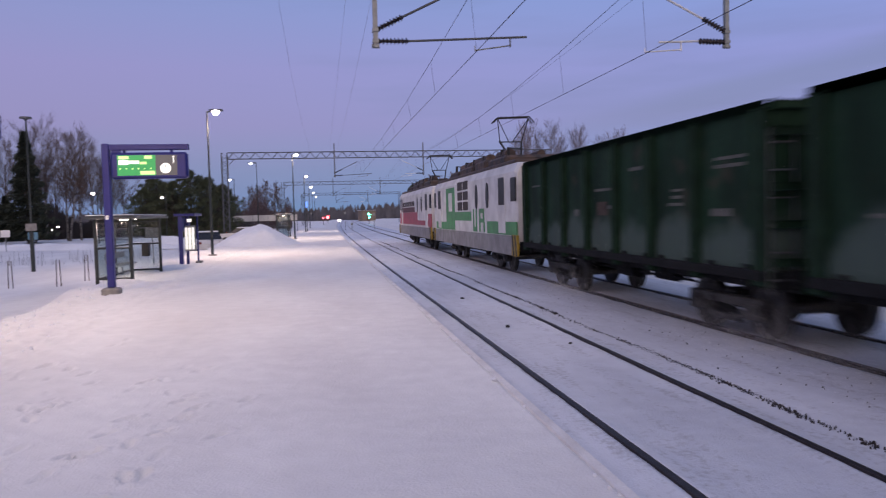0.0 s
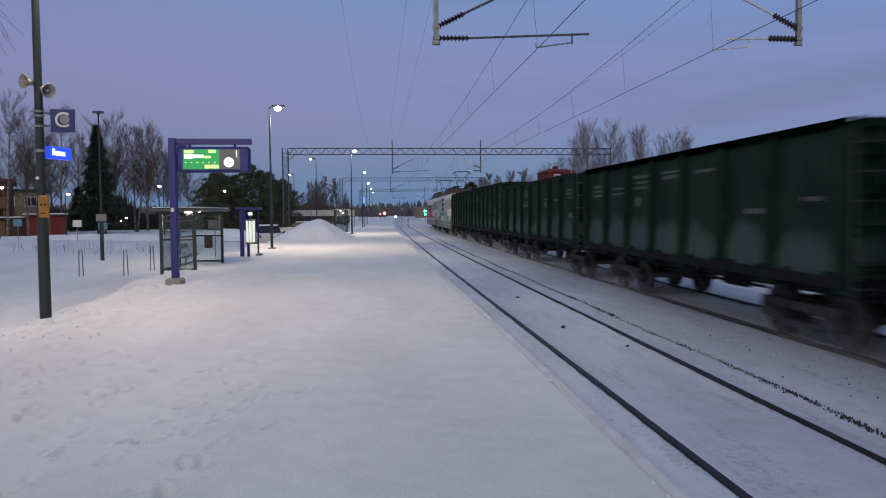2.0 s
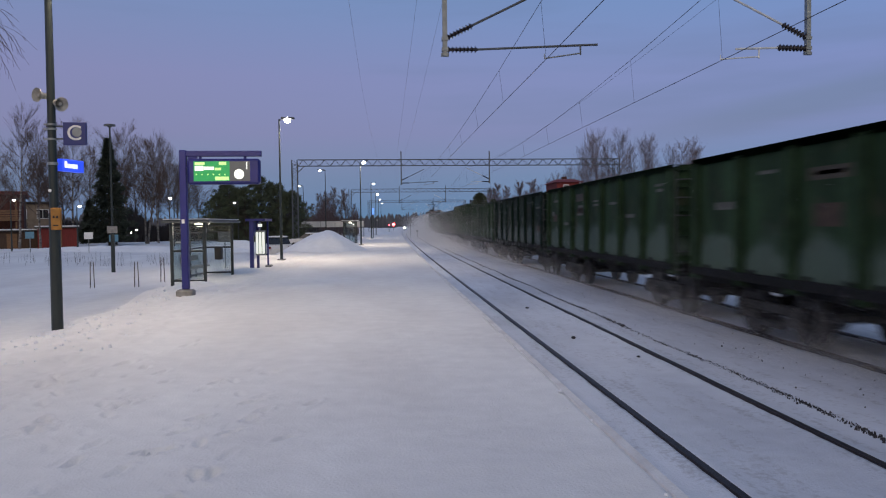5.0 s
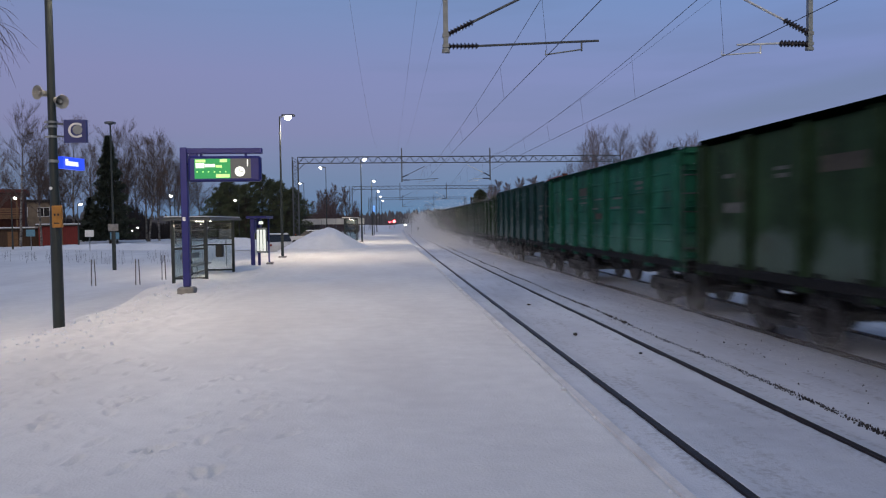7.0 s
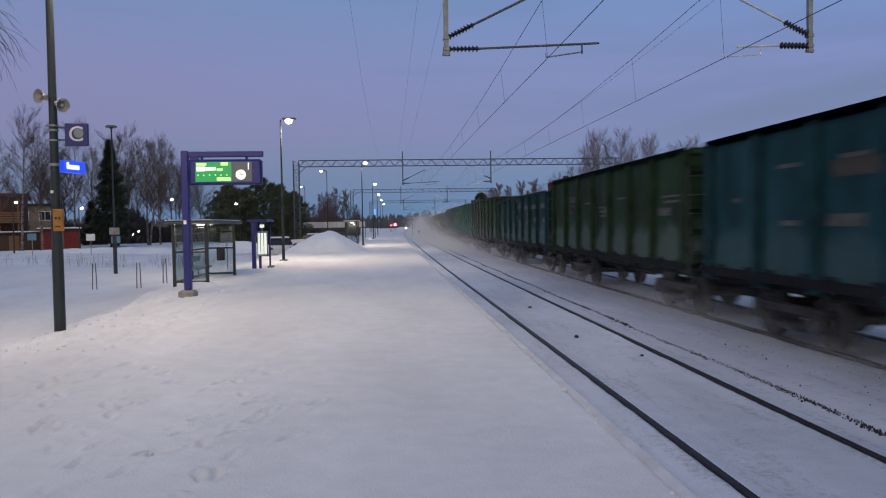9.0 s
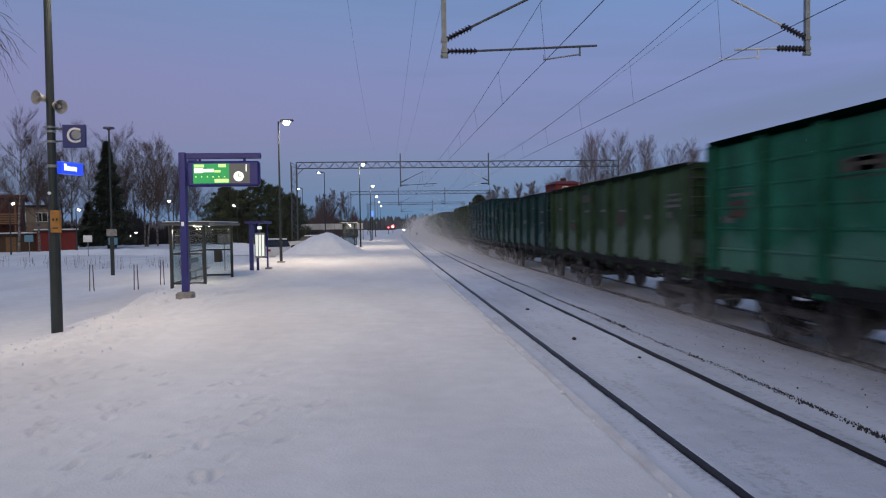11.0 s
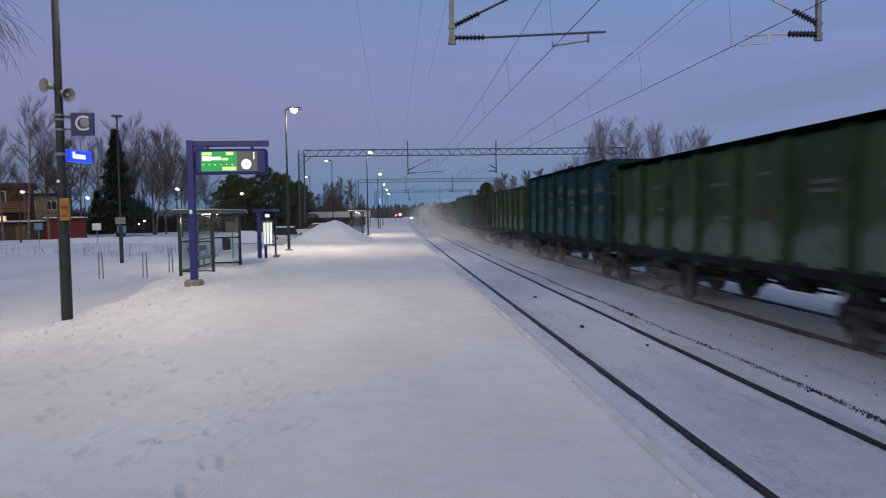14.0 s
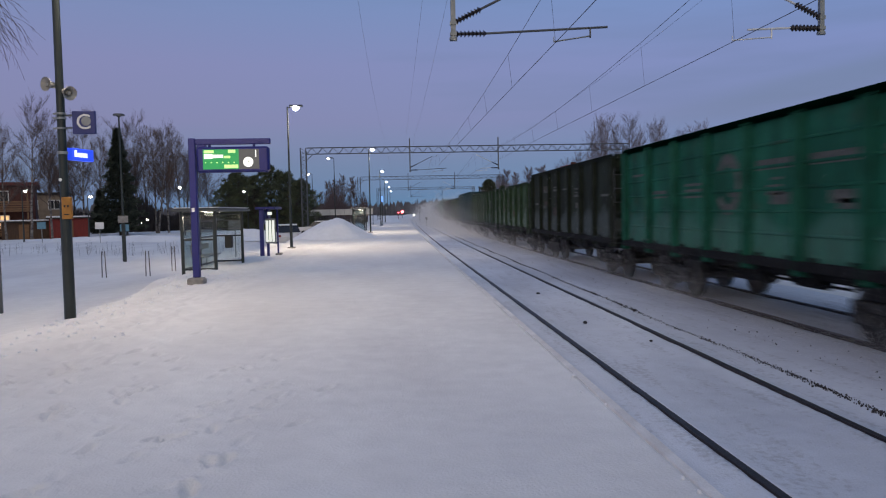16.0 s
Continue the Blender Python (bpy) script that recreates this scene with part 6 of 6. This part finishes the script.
fence(-11.9, -2.7, 96, 2.68, "grey steel mesh fence with solid top band")
GLASS_CAR = material("dark_car_glass", (0.02, 0.022, 0.026), 0.15, bump=0)
CAR_WHITE = material("white_car_paint", (0.58, 0.58, 0.60), 0.3, 0.0, 0.15, 3, 0.0)
CAR_GREY = material("dark_grey_car_paint", (0.05, 0.05, 0.06), 0.3, 0.2, 0.15, 3, 0.0)
TAIL = material("red_tail_lamp", (0.4, 0.02, 0.02), 0.3, bump=0, glow=4.0, glow_color=(1.0, 0.06, 0.03))


def car(x, y, turn, paint, label, lit=False):
    """A parked hatchback: lofted body, glasshouse, wheels, lamps and roof snow."""
    t = thing("parked_car", label, "car", "parked cars", (x, y, -0.5), turn)
    bm = B()
    prof = [(-2.15, 0.28), (-2.2, 0.62), (-1.95, 0.92), (-0.9, 0.98), (0.9, 0.98), (2.0, 0.92), (2.15, 0.6), (2.1, 0.28)]
    a = [bm.verts.new((-0.86, u, z)) for u, z in prof]
    b = [bm.verts.new((0.86, u, z)) for u, z in prof]
    for i in range(len(prof)):
        j = (i + 1) % len(prof)
        bm.faces.new((a[i], a[j], b[j], b[i]))
    bm.faces.new(a[::-1])
    bm.faces.new(b)
    bmesh.ops.bevel(bm, geom=list(bm.edges), offset=0.05, segments=2, affect="EDGES")
    part("body", bm, paint, t)
    bm = B()
    lo, hi = [(-1.75, 0.95), (1.0, 0.95)], [(-1.35, 1.42), (0.35, 1.42)]
    v = [bm.verts.new((sx * (0.80 if z < 1 else 0.64), u, z)) for sx in (-1, 1) for u, z in lo + hi]
    for f in ((0, 1, 3, 2), (5, 4, 6, 7), (0, 2, 6, 4), (1, 5, 7, 3), (2, 3, 7, 6), (0, 4, 5, 1)):
        bm.faces.new([v[i] for i in f])
    part("glasshouse", bm, GLASS_CAR, t)
    bm = B()
    box(bm, -0.63, -1.33, 1.42, 0.63, 0.33, 1.50, 0.03)
    part("roof_snow", bm, SNOW_HEAP, t)
    for sx in (-0.8, 0.8):
        for u in (-1.35, 1.35):
            bm = B()
            rod(bm, (sx - 0.1, u, 0.31), (sx + 0.1, u, 0.31), 0.31, n=16)
            w = part("wheel", bm, BLACK, t)
            bm = B()
            rod(bm, (sx - 0.11, u, 0.31), (sx + 0.11, u, 0.31), 0.18, n=12)
            part("rim", bm, GALV, w)
        bm = B()
        box(bm, sx * 0.85 - 0.12, -2.22, 0.66, sx * 0.85 + 0.12, -2.14, 0.80)
        part("tail_lamp", bm, TAIL if lit else material("unlit_tail_lamp", (0.2, 0.01, 0.01), 0.3), t)


car(-7.6, 53.0, 12, CAR_WHITE, "white hatchback parked in the snowy car park")
car(-7.1, 71.0, 84, CAR_WHITE, "white hatchback parked beside the snow heap")
car(-11.6, 92.0, 0, CAR_GREY, "dark hatchback with lit red tail lamps", True)
# car park and street lamps
CP = dict(base=-0.5, bolt=False, group="street lamps")
street_lamp(*spot(-0.0785, 91), 8.9, -1, 0.6, glow=LAMP_FAR, label="tall dark car park lamp with lit head", **CP)
street_lamp(*spot(-0.108, 108), 7.9, -1, 0.5, glow=LAMP_FAR, label="tall dark car park lamp with lit head", **CP)
street_lamp(*spot(-0.194, 76), 4.6, -1, 0.3, glow=LAMP_FAR, label="short car park lamp with lit head", head=0.8, **CP)
street_lamp(*spot(-0.277, 70), 4.9, -1, 0.3, glow=LAMP_FAR, label="short path lamp with lit head", head=0.9, **CP)
street_lamp(*spot(-0.401, 66), 4.1, 1, 0.2, glow=LAMP_FAR, label="short path lamp with lit head", head=0.9, **CP)
street_lamp(*spot(-0.484, 64), 4.6, 1, 0.25, glow=LAMP_FAR, label="short path lamp with lit head", head=0.8, **CP)
street_lamp(*spot(-0.234, 110), 2.6, 1, 0.2, glow=LAMP_FAR, label="low distant lamp among the trees", head=0.9, **CP)
street_lamp(*spot(-0.328, 96), 1.9, 1, 0.2, glow=LAMP_FAR, label="low distant lamp among the trees", head=0.8, **CP)
street_lamp(*spot(-0.335, 100), 1.5, 1, 0.2, glow=LAMP_FAR, label="low distant lamp among the trees", head=0.7, **CP)


def twin_lamp():
    t = thing("unlit_lamp", "tall dark pole with flat unlit lamp disc and small signs", "street lamp", at=(*spot(-0.3565, 38), -0.5))
    bm = B()
    rod(bm, (0, 0, -0.1), (0, 0, 2.3), 0.10, 0.10, 8)
    rod(bm, (0, 0, 2.3), (0, 0, 7.3), 0.055, 0.04, 8)
    part("pole", bm, POLE_DARK, t)
    bm = B()
    rod(bm, (0, 0, 7.28), (0, 0, 7.36), 0.28, 0.26, 16)
    rod(bm, (0, 0, 7.2), (0, 0, 7.3), 0.06, 0.16, 10)
    part("lamp_disc", bm, GALV_DARK, t)
    bm = B()
    box(bm, -0.22, -0.12, 1.95, 0.28, -0.09, 2.30, 0.01)
    part("notice", bm, CONCRETE, t)


twin_lamp()


def road_sign(s, y, h, mat, label):
    t = thing("road_sign", label, "sign", "small signs beyond the field", (*spot(s, y), -0.5))
    bm = B()
    rod(bm, (0, 0, -0.1), (0, 0, h), 0.03, n=6)
    part("post", bm, GALV, t)
    bm = B()
    box(bm, -0.35, -0.05, h - 0.5, 0.35, -0.02, h + 0.05, 0.01)
    part("plate", bm, mat, t)


SIGN_BLUE = material("pale_blue_sign", (0.10, 0.25, 0.36), 0.5)
road_sign(-0.461, 62, 1.9, SIGN_BLUE, "pale blue sign on a thin post")
road_sign(-0.387, 62, 1.8, WHITE, "pale grey sign on a thin post")
road_sign(-0.355, 60, 1.6, SIGN_BLUE, "pale blue sign on a thin post")
road_sign(-0.2118, 40, 1.9, GALV_DARK, "grey sign plate on a thin post")


# ---------- track details and signals ----------
def stones():
    """Small dark ballast stones that show through the snow between the tracks."""
    r = random.Random(12)
    vs, fs = [], []
    for _ in range(5200):
        y = 3.5 + 60 * r.random() ** 1.6
        x = 5.05 + r.gauss(0, 0.032) + 0.03 * math.sin(y * 0.8)
        if math.sin(y * 1.7) + math.sin(y * 0.63 + 2) + r.uniform(-1.8, 1.8) < -0.9:
            continue
        if r.random() < 0.07:
            x = r.choice((r.uniform(5.2, 6.9), r.uniform(5.9, 6.2)))
        s = r.uniform(0.004, 0.012) * (1.7 if r.random() < 0.08 else 1.0)
        b = len(vs)
        zc = GROUND + 0.012
        for k in range(5):
            a = 1.2566 * k + r.uniform(-0.3, 0.3)
            vs.append((x + bend(y) + s * math.cos(a), y + s * 1.2 * math.sin(a), zc - 0.03))
        for k in range(5):
            a = 1.2566 * k + r.uniform(-0.3, 0.3)
            vs.append((x + bend(y) + 0.6 * s * math.cos(a), y + 0.7 * s * math.sin(a), zc + s * r.uniform(0.3, 0.7)))
        for k in range(5):
            fs.append((b + k, b + (k + 1) % 5, b + 5 + (k + 1) % 5, b + 5 + k))
        fs.append(tuple(b + 5 + k for k in range(5)))
    me = bpy.data.meshes.new("ballast_stones")
    me.from_pydata(vs, [], fs)
    me.materials.append(BALLAST)
    tagged(new("ballast_stones", me), "dark ballast stones showing through the snow", "stones", kind="stuff")


stones()
for x, y, s, k in ((3.68, 18.8, 0.055, 1), (3.59, 13.8, 0.05, 2), (4.13, 11.7, 0.03, 3), (5.06, 15.3, 0.05, 4), (1.80, 7.4, 0.032, 5)):
    bm = B()
    ball(bm, (0, 0, 0), s, 8, 0.55)
    for v in bm.verts:
        v.co *= 1 + 0.35 * noise.noise(v.co * 14 + Vector((k, 0, 0)))
    single("lump", bm, SNOW_HEAP if k == 5 else BALLAST, "small frozen lump lying in the snow", "lump", "frozen lumps", (x, y, (0.02 if k == 5 else GROUND + 0.02)))

RED_GLOW = material("red_signal_lens", (0.5, 0.02, 0.02), 0.3, bump=0, glow=30.0, glow_color=(1.0, 0.05, 0.06))
GREEN_GLOW = material("green_signal_lens", (0.02, 0.5, 0.2), 0.3, bump=0, glow=14.0, glow_color=(0.04, 1.0, 0.45))
WHITE_GLOW = material("white_head_lamp", (1, 1, 1), 0.3, bump=0, glow=24.0, glow_color=(1.0, 0.93, 0.82))


def signal(x, y, h, lenses, label, base=-0.5):
    t = thing("rail_signal", label, "railway signal", "railway signals", (x, y, base))
    bm = B()
    rod(bm, (0, 0, -0.1), (0, 0, h), 0.06, n=8)
    part("post", bm, GALV_DARK, t)
    bm = B()
    z0, z1 = min(z for z, _, _ in lenses) - 0.35, max(z for z, _, _ in lenses) + 0.35
    box(bm, -0.25, 0.0, z0, 0.25, 0.12, z1, 0.05)
    b = part("signal_board", bm, BLACK, t)
    for z, m, r in lenses:
        bm = B()
        rod(bm, (0, -0.04, z), (0, 0.01, z), r, n=14)
        part("lens", bm, m, b)
    return t


# lenses oversized: the halo round each light is put into the shape
signal(2.36, 200.0, 2.4, [(2.13, RED_GLOW, 0.38)], "railway signal showing a red light")
signal(1.0, 168.0, 2.2, [(2.0, RED_GLOW, 0.16)], "small railway signal showing a red light")
# far headlight of another vehicle; its post and board are added
signal(6.0, 224.0, 1.4, [(1.05, WHITE_GLOW, 0.26)], "far white headlight, stood on an added low post by the track")
signal(13.4, 200.0, 2.9, [(2.68, GREEN_GLOW, 0.30), (1.78, GREEN_GLOW, 0.26)], "railway signal beyond the curve showing two green lights")
for s, y, h in ((0.035, 120, 3.0), (0.044, 110, 1.3), (0.074, 105, 2.6), (-0.010, 150, 3.2)):
    t = thing("track_marker", "thin trackside marker post with small plate", "marker post", "track markers", (s * y, y, -0.5))
    bm = B()
    rod(bm, (0, 0, -0.1), (0, 0, h), 0.035, n=6)
    part("post", bm, GALV_DARK, t)
    bm = B()
    box(bm, -0.15, -0.05, h - 0.35, 0.15, -0.02, h, 0.01)
    part("plate", bm, GALV, t)
bm = B()
box(bm, -0.12, -0.05, 3.0, 0.12, 0.05, 3.75, 0.02)
single("lit_sign", bm, material("far_lit_blue_sign", (0.1, 0.2, 0.8), 0.4, bump=0, glow=1.0, glow_color=(0.12, 0.35, 1.0)), "lit blue sign box on the platform", "sign", at=(-1.45, 95.0, 0)) 
bm = B()
rod(bm, (0, 0, -0.1), (0, 0, 3.0), 0.05, n=8)
single("sign_post", bm, POLE_DARK, "dark post carrying the lit blue sign", "post", at=(-1.45, 95.0, 0))


def clods():
    """Small clods of broken snow along the left shoulder of the platform and beside its edge."""
    r = random.Random(77)
    bm = B()
    for k in range(300):
        if k % 6:
            y = r.uniform(9.5, 21)
            x = -5.3 + r.gauss(0, 0.55) - 0.02 * (y - 14)
        else:
            y = r.uniform(3.5, 12)
            x = EDGE - 0.06 + r.gauss(0, 0.06)
        s = r.uniform(0.008, 0.034) * (1 if k % 6 else 0.6)
        z = float(snow_height(np.array([x]), np.array([y]))[0])
        m = Matrix.Translation((x, y, z + s * 0.15)) @ Euler((r.uniform(0, 3), r.uniform(0, 3), r.uniform(0, 3))).to_matrix().to_4x4() @ Matrix.Diagonal((s, s * r.uniform(0.6, 1.4), s * r.uniform(0.5, 1.0), 1))
        bmesh.ops.create_icosphere(bm, subdivisions=1, radius=1, matrix=m)
    ob = new("snow_clods", mesh_of("snow_clods", bm, SNOW_HEAP))
    tagged(ob, "small clods of broken snow on the platform", "snow clods", kind="stuff")


clods()


# ---------- what moves ----------
def motions():
    turn = SPEED / 0.475
    for w, y, l in [(*a, PITCH) for a in WAGONS] + [(*a, LOCO) for a in LOCOS] + [(*a, 3 * PITCH) for a in DUST]:
        rows = []
        for k in range(0, 33):
            a = y + SPEED * k / 2
            swing = math.degrees(math.atan2(bend(a) - bend(a - l), l))
            rows.append((k / 2, pose(TRACK_2 + bend(a), a, RAIL, 0, 0, -swing)))
        walk(w, rows)
        near = [k / FPS for k in range(0, 16 * FPS + 1) if -5 < y + SPEED * k / FPS < 62]
        first, last = (near[0], near[-1]) if near else (0.0, 0.0)
        times = sorted({0.0, 16.0, *near})
        for g in w.children:
            if g.name.split(".")[0] != "bogie":
                continue
            for s in g.children:
                if s.name.split(".")[0] == "wheelset":
                    at = s.matrix_basis.translation.copy()
                    walk(s, [(t, pose(*at, -math.degrees(turn * (min(max(t, first), last) - first)))) for t in times])

    walk(HANGING, [(t, pose(0, 0.8 * t - 6, h)) for t, h in ((0, -5.5), (1.5, -4.5), (2.5, -2.0), (4, -0.6), (6, 0), (11, 0), (16, 0))])


motions()
